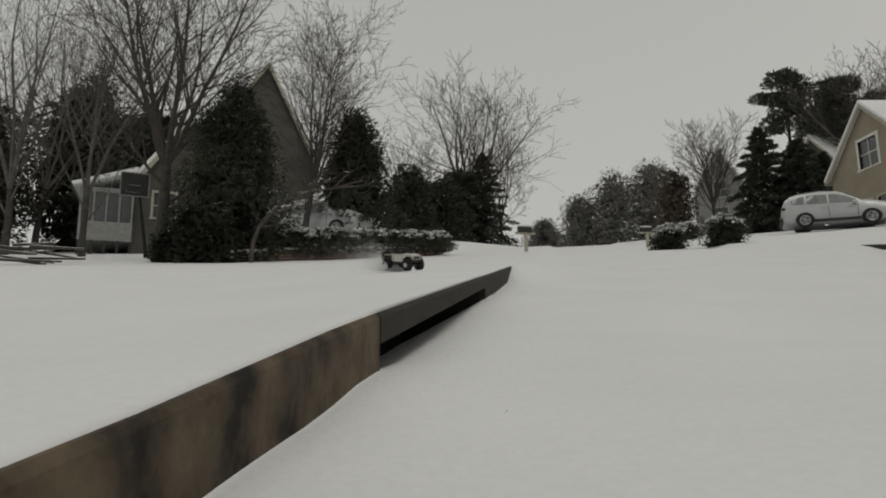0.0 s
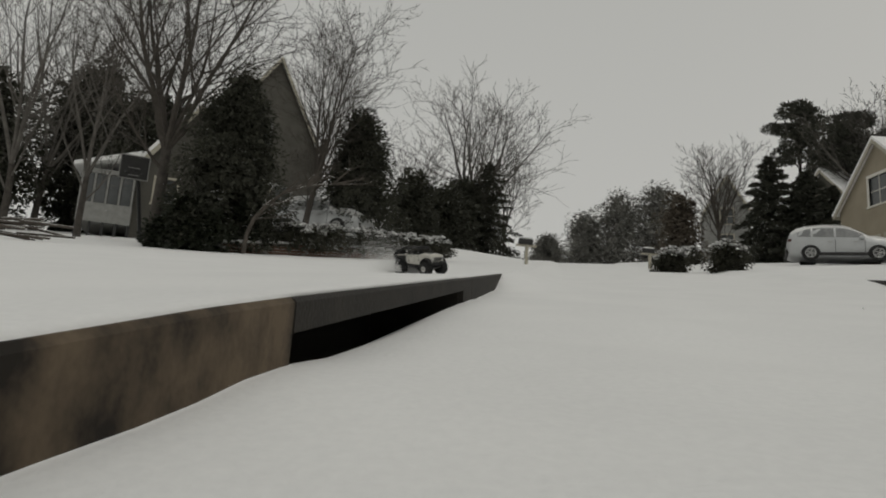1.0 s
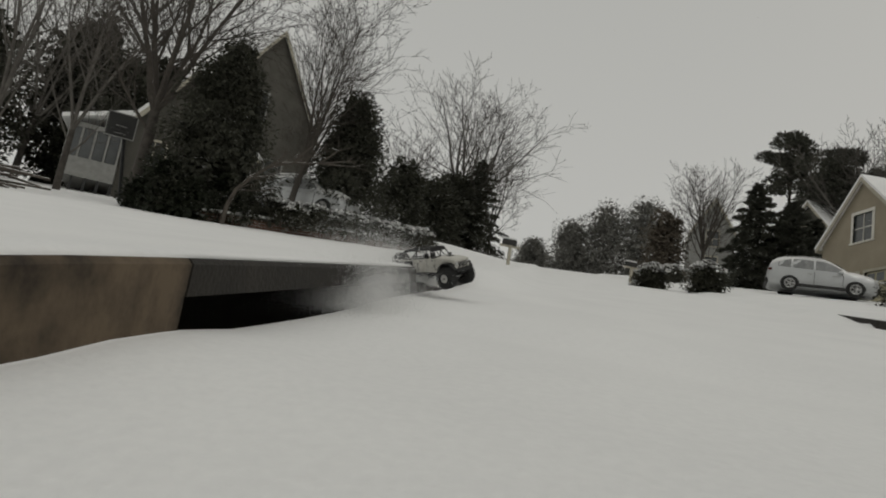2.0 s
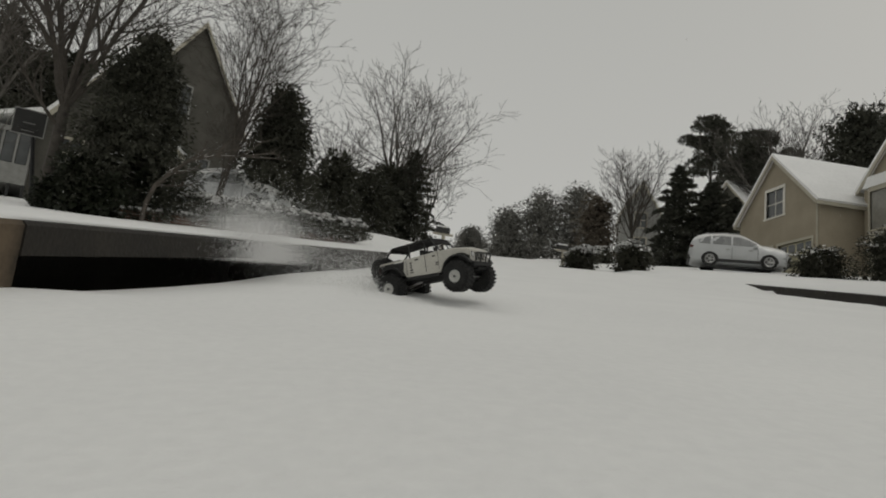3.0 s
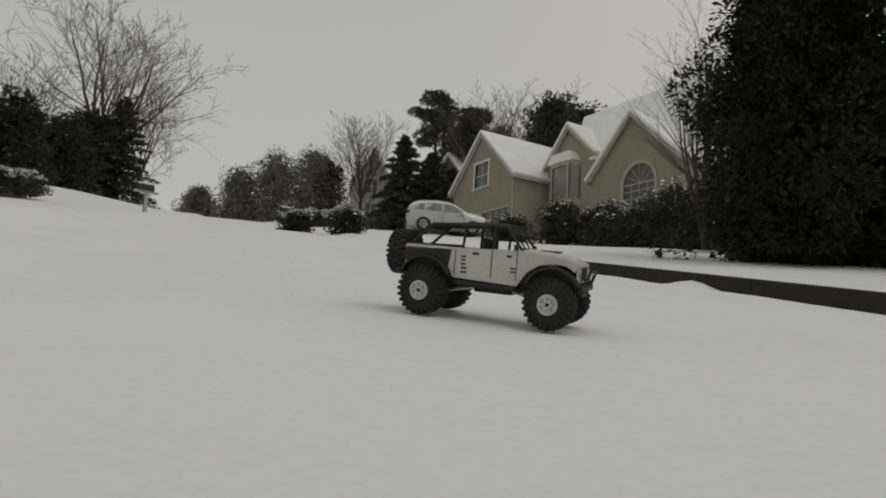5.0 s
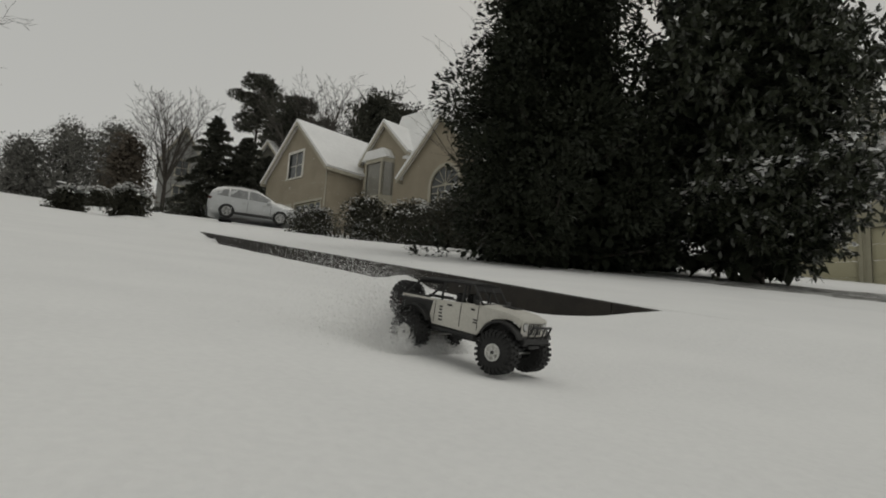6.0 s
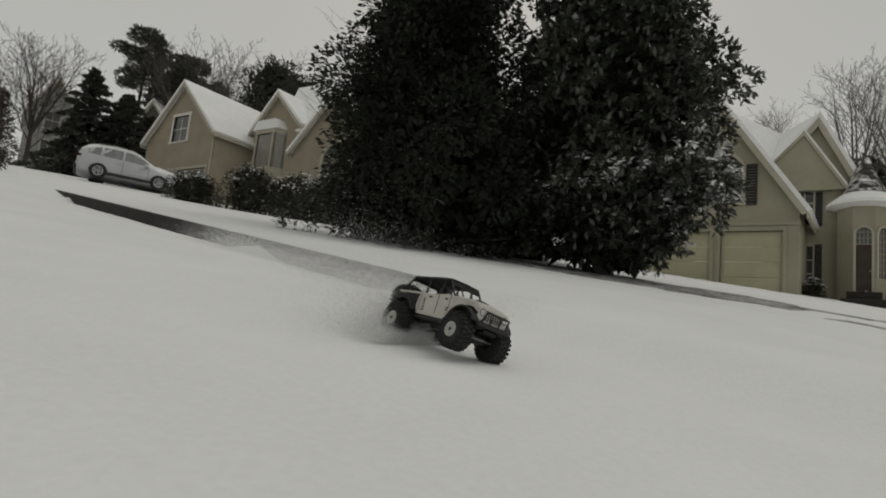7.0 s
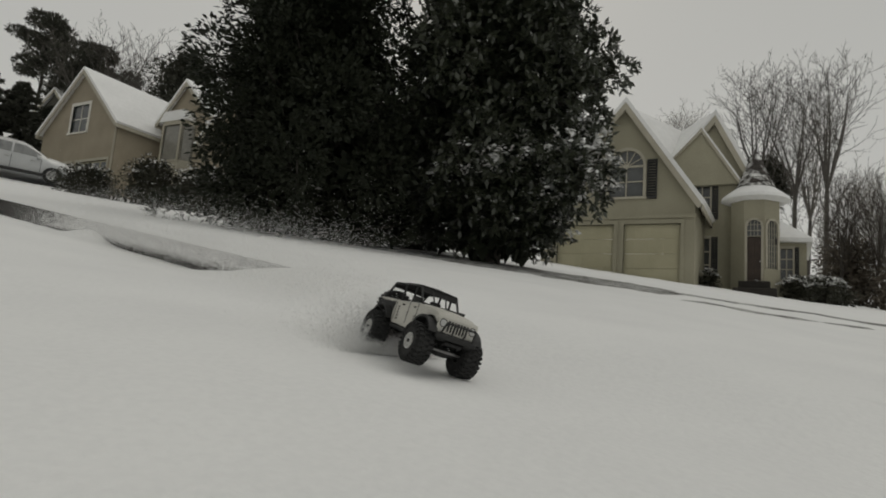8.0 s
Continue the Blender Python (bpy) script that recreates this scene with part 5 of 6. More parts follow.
def mailbox(x, y, turn):
    m = thing("mailbox", pose(x, y, ground_z(x, y), 0, 0, turn), "white post mailbox with snow on its top", "mailbox", "mailboxes")
    part("post", Mesh().box(-0.06, -0.06, -0.2, 0.06, 0.06, 1.1, c=0.01).box(-0.45, -0.05, 0.72, 0.4, 0.05, 0.8, c=0.01), CREAM, m)
    b = Mesh()
    prof = [(-0.1, 0.8), (0.1, 0.8), (0.1, 0.95)] + [(0.1 * math.cos(math.pi * i / 6), 0.95 + 0.1 * math.sin(math.pi * i / 6)) for i in range(1, 6)] + [(-0.1, 0.95)]
    b.prism(prof, -0.28, 0.28, Matrix.Translation((-0.05, 0, 0)) @ Matrix.Rotation(radians(90), 4, "Z"))
    part("box", b, SHUTTER, m, "black letter box")
    part("snow_cap", Mesh().box(-0.33, -0.09, 1.045, 0.22, 0.09, 1.1, c=0.02), SNOW_ROOF, m)


def log_pile():
    w = thing("log_pile", pose(-8.8, 13.6, ground_z(-8.8, 13.6), 0, 0, 30), "pile of cut branches and logs under snow", "log pile")
    rng = random.Random(9)
    for i in range(14):
        b = Mesh()
        r = rng.uniform(0.018, 0.042)
        p = Vector((rng.uniform(-0.9, 0.0), rng.uniform(-0.2, 0.2), 0.05 + 0.04 * i * 0.7))
        b.tube(p, p + Vector((rng.uniform(0.7, 1.2), rng.uniform(-0.25, 0.25), rng.uniform(-0.12, 0.12))), r, r * 0.8, 8)
        part("log", b, BARK_SNOWY, w)


basketball_hoop()
mailbox(3.6, 25.4, 10)
mailbox(10.6, 31.4, 10)
log_pile()


CAR_LINE = ((-2.24, 0.45, 0.74, 0.82, 0.9, 0.6), (-2.2, 0.36, 0.83, 1.06, 1.16, 0.66), (-2.08, 0.3, 0.88, 1.1, 1.44, 0.64), (-1.85, 0.27, 0.9, 1.1, 1.6, 0.64), (-1.5, 0.26, 0.91, 1.09, 1.68, 0.66),
            (-0.7, 0.25, 0.92, 1.07, 1.73, 0.68), (0.0, 0.25, 0.92, 1.06, 1.7, 0.67), (0.4, 0.25, 0.92, 1.05, 1.58, 0.66), (0.75, 0.25, 0.92, 1.05, 1.39, 0.69), (1.05, 0.25, 0.92, 1.04, 1.2, 0.74),
            (1.5, 0.26, 0.91, 1.0, 1.13, 0.72), (1.95, 0.27, 0.88, 0.92, 1.03, 0.66), (2.16, 0.3, 0.82, 0.8, 0.9, 0.58), (2.26, 0.38, 0.72, 0.62, 0.7, 0.54))


def car_at(x):
    """Underside, half width, belt, roof and half width of the roof at x."""
    for a, b in zip(CAR_LINE, CAR_LINE[1:]):
        if a[0] <= x <= b[0]:
            f = (x - a[0]) / (b[0] - a[0])
            return [p + (q - p) * f for p, q in zip(a, b)][1:]
    return list(CAR_LINE[-1][1:])


def car_side(x, z, out=0.0):
    """The body's half width at x and z."""
    zb, w, belt, zr, wr = car_at(x)
    if z <= belt:
        return w + out
    f = min(1.0, (z - belt) / max(0.02, zr - 0.05 - belt))
    return w * 0.975 + (wr - w * 0.975) * f + out


def parked_car(name, x, y, lift, turn, label, paint, group="", blanket=0.02):
    """A five-door car with a swept tail; blanket is the depth of the snow on it."""
    c = thing(name, pose(x, y, ground_z(x, y) + lift, -2.5, 1.2, turn), label, "car", group)
    rings = []
    for q, zb, w, belt, zr, wr in CAR_LINE:
        half = [(0.0, zb), (w * 0.86, zb), (w * 0.97, zb + 0.1), (w, zb + (belt - zb) * 0.5), (w * 0.975, belt), (wr, zr - 0.05), (wr * 0.86, zr - 0.012), (0.0, zr + 0.02)]
        rings.append([(q, -u, v) for u, v in half] + [(q, u, v) for u, v in reversed(half[1:-1])])
    part("body", Mesh().loft(rings), paint, c, smooth=True)
    for sgn in (-1, 1):
        for x0, x1 in ((-1.82, -1.28), (-1.2, -0.36), (-0.28, 0.78)):
            n, lo, hi = 6, [], []
            for i in range(n + 1):
                q = x0 + (x1 - x0) * i / n
                zb, w, belt, zr, wr = car_at(q)
                zt = max(belt + 0.06, min(zr - 0.13, belt + 0.5) - (0.12 * (1 - i / n) if x0 < -1.5 else 0))
                lo.append((q, belt + 0.03))
                hi.append((q, zt))
            g = Mesh()
            outer = [(q, sgn * car_side(q, z, 0.006), z) for q, z in lo + hi[::-1]]
            inner = [(q, sgn * car_side(q, z, -0.02), z) for q, z in lo + hi[::-1]]
            k = len(outer)
            fs = [(i, i + 1, k - 2 - i, k - 1 - i) for i in range(n)]
            g.put(outer + inner, fs + [(i, (i + 1) % k, k + (i + 1) % k, k + i) for i in range(k)])
            part("side_window", g, GLASS_FROST, c)
        part("mirror", Mesh().box(0.62, min(sgn * 0.88, sgn * 1.05), 0.98, 0.8, max(sgn * 0.88, sgn * 1.05), 1.12, c=0.03), paint, c)
        part("tail_light", Mesh().box(-2.22, min(sgn * 0.56, sgn * 0.87), 0.9, -2.05, max(sgn * 0.56, sgn * 0.87), 1.03, c=0.02), RED_LAMP, c)
        part("headlight", Mesh().box(1.92, min(sgn * 0.52, sgn * 0.85), 0.78, 2.17, max(sgn * 0.52, sgn * 0.85), 0.9, c=0.02), LAMP_GLASS, c)
        part("sill", Mesh().box(-0.95, min(sgn * 0.86, sgn * 0.93), 0.24, 0.95, max(sgn * 0.86, sgn * 0.93), 0.38, c=0.01), SHUTTER, c)
        part("roof_rail", Mesh().path([(-1.5, sgn * 0.62, 1.69), (-0.7, sgn * 0.63, 1.75), (0.0, sgn * 0.62, 1.71)], 0.018, 5), METAL, c)
        for q in (-0.32, 0.82):
            part("door_seam", Mesh().box(q - 0.008, min(sgn * 0.9, sgn * 0.925), 0.4, q + 0.008, max(sgn * 0.9, sgn * 0.925), 0.97), SHUTTER, c)
        for q in (-0.5, 0.5):
            part("door_handle", Mesh().box(q - 0.1, min(sgn * 0.9, sgn * 0.94), 0.86, q + 0.08, max(sgn * 0.9, sgn * 0.94), 0.9, c=0.008), METAL, c)
        for wx in (-1.3, 1.32):
            arch = [(wx + 0.4 * math.cos(math.pi * i / 12), 0.33 + 0.4 * math.sin(math.pi * i / 12)) for i in range(13)]
            part("wheel_arch", Mesh().prism(arch, min(sgn * 0.8, sgn * 0.928), max(sgn * 0.8, sgn * 0.928)), SHUTTER, c)
            m = Matrix.Translation((wx, sgn * 0.85, 0.36))
            wh = part("wheel", Mesh().lathe([(0.0, -0.1), (0.22, -0.1), (0.31, -0.11), (0.365, -0.06), (0.365, 0.06), (0.31, 0.11), (0.22, 0.1), (0.0, 0.1)], 24, m), RUBBER, c, smooth=True)
            rim = Mesh().lathe([(0.235, sgn * 0.1), (0.22, sgn * 0.114), (0.19, sgn * 0.1), (0.0, sgn * 0.1)], 20, m)
            part("rim", rim, METAL, wh)
            for i in range(5):
                a = 2 * math.pi * i / 5
                part("spoke", Mesh().tube((wx, sgn * 0.955, 0.36), (wx + 0.2 * math.cos(a), sgn * 0.958, 0.34 + 0.2 * math.sin(a)), 0.03, 0.024, 5), METAL, wh)
    scr, k = [], 5
    for q in (0.42, 0.58, 0.75, 0.92):
        zb, w, belt, zr, wr = car_at(q)
        scr.append([(q, wr * 0.92 * (2 * i / k - 1), zr + 0.026 - 0.03 * abs(2 * i / k - 1) ** 2) for i in range(k + 1)])
    wsm = Mesh().put([p for r in scr for p in r], [(j * 6 + i, j * 6 + i + 1, j * 6 + 7 + i, j * 6 + 6 + i) for j in range(3) for i in range(k)])
    wsm.put([(p[0] - 0.01, p[1], p[2] - 0.02) for r in scr for p in r], [(j * 6 + 6 + i, j * 6 + 7 + i, j * 6 + i + 1, j * 6 + i) for j in range(3) for i in range(k)])
    part("windscreen", wsm, GLASS_FROST, c)
    part("rear_window", Mesh().put([(-2.18, -0.58, 1.2), (-2.18, 0.58, 1.2), (-1.98, 0.54, 1.53), (-1.98, -0.54, 1.53), (-2.1, -0.58, 1.18), (-2.1, 0.58, 1.18), (-1.9, 0.54, 1.5), (-1.9, -0.54, 1.5)],
                                   [(0, 3, 2, 1), (4, 5, 6, 7), (0, 1, 5, 4), (1, 2, 6, 5), (2, 3, 7, 6), (3, 0, 4, 7)]), GLASS_FROST, c)
    for nm, xs in (("roof_snow", (-1.9, -1.5, -0.7, 0.0, 0.36)), ("bonnet_snow", (1.08, 1.3, 1.6, 1.95, 2.1))):
        sn = []
        for i, q in enumerate(xs):
            zb, w, belt, zr, wr = car_at(q)
            d = blanket * (0.4 if i in (0, len(xs) - 1) else 1.0)
            sn.append([(q, -wr * 0.9, zr - 0.02), (q, -wr * 0.8, zr + 0.02 + d), (q, 0, zr + 0.03 + d), (q, wr * 0.8, zr + 0.02 + d), (q, wr * 0.9, zr - 0.02)])
        part(nm, Mesh().loft(sn), SNOW_ROOF, c, "snow lying on the car", smooth=True)
    part("bumper", Mesh().box(2.1, -0.68, 0.3, 2.29, 0.68, 0.48, c=0.04), SHUTTER, c)
    part("bumper", Mesh().box(-2.3, -0.78, 0.34, -2.16, 0.78, 0.56, c=0.04), SHUTTER, c)
    part("number_plate", Mesh().box(-2.275, -0.2, 0.7, -2.2, 0.2, 0.82), PLASTIC_GREY, c)
    return c


parked_car("suv", 18.7, 29.0, 0.0, -26, "silver suv parked on the drive with snow on its roof", SUV_PAINT)
parked_car("car", -5.2, 27.6, -0.05, -22, "parked car under a blanket of snow behind the hedge", SUV_PAINT, "", 0.1)


def mottled_patches():
    """Dark patches mottled with snow white, under the magnolia and down the lawn."""
    m = mat("dark_mottled_snow", (0.045, 0.04, 0.032), (0.5, 0.5, 0.48), rough=0.9, scale=2.6, fine=14, bump=0.3, dist=0.02)
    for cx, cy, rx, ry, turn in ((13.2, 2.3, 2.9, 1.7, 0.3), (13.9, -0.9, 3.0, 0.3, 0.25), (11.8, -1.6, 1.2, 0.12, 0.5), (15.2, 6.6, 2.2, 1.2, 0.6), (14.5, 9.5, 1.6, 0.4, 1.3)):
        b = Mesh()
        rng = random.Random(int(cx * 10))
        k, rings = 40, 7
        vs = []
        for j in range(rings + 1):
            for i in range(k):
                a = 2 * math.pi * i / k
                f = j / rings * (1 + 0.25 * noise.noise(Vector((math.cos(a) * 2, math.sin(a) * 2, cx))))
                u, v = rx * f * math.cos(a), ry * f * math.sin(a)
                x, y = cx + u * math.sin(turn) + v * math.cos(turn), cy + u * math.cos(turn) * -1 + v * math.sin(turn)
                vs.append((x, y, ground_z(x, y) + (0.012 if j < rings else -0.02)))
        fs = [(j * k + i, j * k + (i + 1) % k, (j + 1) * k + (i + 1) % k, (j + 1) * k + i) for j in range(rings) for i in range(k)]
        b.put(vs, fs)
        tagged(part("ground_litter", b, m, smooth=True), "dark brown and white mottled patch on the lawn", "leaf litter", kind="structure")


mottled_patches()


# ---------------------------------------------------------------- the radio-controlled crawler
WB, TRACK, TYRE = 0.325, 0.170, 0.061
BW = 0.070     # half the body's width


def make_wheel(name="wheel"):
    """A knobbly tyre on a silver beadlock rim, about its own centre, outer side to -y."""
    t = Mesh()
    R, w = TYRE, 0.026
    t.lathe([(0.0235, -w), (0.040, -w - 0.002), (0.051, -w), (0.0575, -w * 0.7), (0.0575, w * 0.7), (0.051, w), (0.040, w + 0.002), (0.0235, w), (0.0225, 0.0), (0.0235, -w)], 28)
    for i in range(24):
        a = 2 * math.pi * i / 24
        m = Matrix.Rotation(a, 4, "Y")
        o = 0.13
        t.box(-0.0042, -w * 0.98, 0.053, 0.0042, -w * 0.3, R, m)
        t.box(-0.0042, w * 0.3, 0.053, 0.0042, w * 0.98, R, m)
        m2 = Matrix.Rotation(a + o, 4, "Y")
        t.box(-0.004, -w * 0.34, 0.053, 0.004, w * 0.34, R, m2)
        t.box(-0.003, -w - 0.005, 0.043, 0.003, -w + 0.004, 0.054, m)
        t.box(-0.003, w - 0.004, 0.043, 0.003, w + 0.005, 0.054, m)
    tyre = data_of("tyre", t, RUBBER)
    r = Mesh()
    r.lathe([(0.029, -0.024), (0.0285, -0.029), (0.0235, -0.029), (0.022, -0.022), (0.012, -0.019), (0.010, -0.026), (0.0, -0.027)], 24)
    back = Mesh().lathe([(0.0244, 0.024), (0.024, 0.028), (0.0197, 0.028), (0.0185, 0.02), (0.0, 0.019)], 24)
    for i in range(6):
        a = 2 * math.pi * i / 6
        r.tube((0.009 * math.cos(a), -0.0235, 0.009 * math.sin(a)), (0.025 * math.cos(a), -0.0245, 0.025 * math.sin(a)), 0.0035, 0.0035, 5)
    for i in range(12):
        a = 2 * math.pi * i / 12
        r.tube((0.026 * math.cos(a), -0.028, 0.026 * math.sin(a)), (0.026 * math.cos(a), -0.031, 0.026 * math.sin(a)), 0.0016, 0.0016, 5)
    r.v = [(a * 0.84, c, e * 0.84) for a, c, e in r.v]
    rim = data_of("rim", r, RC_RIM)
    hub = data_of("hub_nut", Mesh().tube((0, -0.026, 0), (0, -0.031, 0), 0.005, 0.005, 6), RC_BLACK)
    return tyre, rim, hub, data_of("rim_back", back, RC_BLACK)


WHEEL_DATA = make_wheel()


def add_wheel(car, x, y, z, flip):
    w = new("wheel", WHEEL_DATA[0])
    w.parent = car
    w.matrix_basis = pose(x, y, z, 0, 0, 180 if flip else 0)
    part("rim", WHEEL_DATA[1], RC_RIM, w)
    part("hub_nut", WHEEL_DATA[2], RC_BLACK, w)
    part("rim_back", WHEEL_DATA[3], RC_BLACK, w)
    return w


def rc_crawler():
    c = thing("toy_truck", pose(0, 0, 0), "white radio-controlled off-road truck with black cloth top and big tyres", "toy truck")
    # tub: one side skin of the body, with the wheel cut-outs, and its mirror image
    skin = [(-0.098, 0.172), (0.10, 0.180), (0.10, 0.176), (0.235, 0.163), (0.245, 0.152), (0.238, 0.138), (0.21, 0.150), (0.17, 0.154), (0.135, 0.148), (0.112, 0.128), (0.092, 0.093), (-0.092, 0.099), (-0.106, 0.118)]
    quarter = [(-0.205, 0.130), (-0.205, 0.164), (-0.099, 0.166), (-0.107, 0.12), (-0.112, 0.126), (-0.13, 0.145), (-0.17, 0.148)]
    for sgn in (-1, 1):
        y0, y1 = sgn * BW, sgn * (BW - 0.0035)
        part("side_panel", Mesh().prism(skin, min(y0, y1), max(y0, y1)), RC_WHITE, c, "off-white side panel with door lines")
        part("rear_quarter", Mesh().prism(quarter, min(y0, y1), max(y0, y1)), RC_BLACK, c, "black rear quarter panel")
        for u in (-0.088, 0.012, 0.088):
            lines = Mesh()
            lines.box(u - 0.0009, sgn * (BW + 0.0008) - 0.0006, 0.106, u + 0.0009, sgn * (BW + 0.0008) + 0.0004, 0.176)
            part("door_seam", lines, RC_BLACK, c)
        for u in (-0.03, 0.062):
            part("door_handle", Mesh().box(u - 0.011, min(sgn * BW, sgn * (BW + 0.0035)), 0.160, u + 0.007, max(sgn * BW, sgn * (BW + 0.0035)), 0.165, c=0.0008), RC_BLACK, c)
        for z in (0.112, 0.122, 0.132, 0.142, 0.151):
            part("decal_bar", Mesh().box(-0.071, min(sgn * BW, sgn * (BW + 0.0005)), z, -0.055 - 0.004 * (z > 0.13), max(sgn * BW, sgn * (BW + 0.0005)), z + 0.005), RC_BLACK, c)
        for z in (0.124, 0.132):
            part("decal_bar", Mesh().box(0.066, min(sgn * BW, sgn * (BW + 0.0005)), z, 0.086, max(sgn * BW, sgn * (BW + 0.0005)), z + 0.004), RC_BLACK, c)
        # fenders
        for xc, r, za in ((WB / 2, 0.060, 0.088), (-WB / 2, 0.062, 0.088)):
            arc = [(xc + r * 1.12 * math.cos(a), za + r * math.sin(a)) for a in [math.pi * (0.1 + 0.8 * i / 10) for i in range(11)]]
            inner = [(xc + (r - 0.006) * 1.12 * math.cos(a), za + (r - 0.006) * math.sin(a)) for a in [math.pi * (0.9 - 0.8 * i / 10) for i in range(11)]]
            b = Mesh()
            lo, hi = sorted((sgn * 0.064, sgn * 0.092))
            for i in range(10):
                b.prism([arc[i], arc[i + 1], inner[9 - i], inner[10 - i]], lo, hi)
            part("fender", b.weld(), RC_BLACK, c, "black flared fender")
            liner = [(xc + (r - 0.004) * 1.1 * math.cos(a), za + (r - 0.004) * math.sin(a)) for a in [math.pi * i / 10 for i in range(11)]]
            part("wheel_liner", Mesh().prism(liner, min(sgn * 0.034, sgn * 0.06), max(sgn * 0.034, sgn * 0.06)), RC_BLACK, c)
        # slider under the doors
        part("rock_slider", Mesh().tube((-0.085, sgn * 0.07, 0.088), (0.085, sgn * 0.07, 0.085), 0.006, 0.006, 8).tube((-0.085, sgn * 0.07, 0.088), (-0.07, sgn * 0.03, 0.09), 0.004).tube((0.085, sgn * 0.07, 0.085), (0.07, sgn * 0.03, 0.09), 0.004), RC_BLACK, c)
        # side mirror
        part("mirror", Mesh().box(0.083, min(sgn * (BW + 0.001), sgn * 0.092), 0.178, 0.093, max(sgn * (BW + 0.001), sgn * 0.092), 0.194, c=0.002), RC_BLACK, c)
        # cage
        cage = Mesh()
        for pts in (((-0.2, sgn * 0.064, 0.168), (-0.145, sgn * 0.056, 0.237), (0.045, sgn * 0.056, 0.242), (0.098, sgn * 0.066, 0.182)), ((-0.07, sgn * 0.066, 0.172), (-0.065, sgn * 0.056, 0.24)), ((0.012, sgn * 0.066, 0.176), (0.016, sgn * 0.056, 0.242)), ((-0.2, sgn * 0.06, 0.174), (-0.12, sgn * 0.06, 0.176))):
            cage.path(pts, 0.0036, 7)
        part("roll_cage", cage, RC_BLACK, c, "black tube roll cage")
        part("rocker_edge", Mesh().box(-0.2, min(sgn * (BW + 0.0002), sgn * (BW + 0.0025)), 0.168, -0.07, max(sgn * (BW + 0.0002), sgn * (BW + 0.0025)), 0.174), RC_WHITE, c)
    for p in ((-0.145, 0.237), (-0.065, 0.24), (0.016, 0.242), (0.045, 0.242)):
        part("cage_bar", Mesh().tube((p[0], -0.056, p[1]), (p[0], 0.056, p[1]), 0.0034, 0.0034, 7), RC_BLACK, c)
    part("screen_bar", Mesh().tube((0.098, -0.066, 0.182), (0.098, 0.066, 0.182), 0.004, 0.004, 7), RC_BLACK, c)
    for y in (-0.021, 0.021):
        part("screen_bar", Mesh().tube((0.047, y, 0.237), (0.096, y, 0.183), 0.0026, 0.0026, 6), RC_BLACK, c)
    # cloth top
    rings = []
    for x, z, dz in ((-0.160, 0.224, 0.0), (-0.148, 0.239, 0.004), (-0.06, 0.245, 0.005), (0.01, 0.247, 0.005), (0.05, 0.245, 0.003)):
        w = 0.060
        rings.append([(x, -w, z - 0.010), (x, -w + 0.006, z), (x, 0, z + dz), (x, w - 0.006, z), (x, w, z - 0.010), (x, w - 0.006, z - 0.005), (x, 0, z - 0.004), (x, -w + 0.006, z - 0.005)])
    part("cloth_top", Mesh().loft(rings), RC_CLOTH, c, "black cloth roof", smooth=False)
    part("screen_visor", Mesh().put([(0.048, -0.054, 0.240), (0.048, 0.054, 0.240), (0.062, 0.056, 0.222), (0.062, -0.056, 0.222), (0.045, -0.054, 0.236), (0.045, 0.054, 0.236), (0.058, 0.056, 0.219), (0.058, -0.056, 0.219)],
                                    [(0, 3, 2, 1), (4, 5, 6, 7), (0, 1, 5, 4), (1, 2, 6, 5), (2, 3, 7, 6), (3, 0, 4, 7)]), RC_CLOTH, c)
    # bonnet, cowl, grille
    hood = []
    for x, w, z in ((0.096, 0.0665, 0.181), (0.15, 0.0665, 0.178), (0.21, 0.0655, 0.171), (0.238, 0.064, 0.164), (0.246, 0.062, 0.156)):
        hood.append([(x, -w, z - 0.02), (x, -w, z - 0.005), (x, -w + 0.008, z), (x, 0, z + 0.004), (x, w - 0.008, z), (x, w, z - 0.005), (x, w, z - 0.02)])
    part("bonnet", Mesh().loft(hood), RC_WHITE, c, "white bonnet")
    part("bonnet_latch", Mesh().box(0.2, -0.056, 0.158, 0.212, -0.050, 0.17, c=0.001), RC_BLACK, c)
    part("bonnet_latch", Mesh().box(0.2, 0.050, 0.158, 0.212, 0.056, 0.17, c=0.001), RC_BLACK, c)
    part("bonnet_vent", Mesh().box(0.125, -0.02, 0.1805, 0.16, 0.02, 0.1845, c=0.001), RC_BLACK, c)
    gr = part("grille", Mesh().box(0.243, -0.068, 0.112, 0.250, 0.068, 0.160, c=0.003), RC_WHITE, c, "white grille with seven black slots")
    for i in range(7):
        y = -0.0315 + 0.0105 * i
        part("grille_slot", Mesh().box(0.2485, y - 0.0034, 0.118, 0.2512, y + 0.0034, 0.151), RC_BLACK, gr)
    for sgn in (-1, 1):
        rim = [(0.2505, sgn * 0.051 + 0.0115 * math.cos(2 * math.pi * i / 16), 0.140 + 0.0115 * math.sin(2 * math.pi * i / 16)) for i in range(17)]
        hl = part("headlight", Mesh().tube((0.249, sgn * 0.051, 0.140), (0.254, sgn * 0.051, 0.140), 0.0105, 0.0095, 16), LAMP_GLASS, c, "round headlight")
        part("headlight_ring", Mesh().path(rim, 0.0014, 5), RC_BLACK, hl)
        part("indicator", Mesh().tube((0.249, sgn * 0.053, 0.121), (0.252, sgn * 0.053, 0.121), 0.004, 0.004, 10), LAMP_GLASS, c)
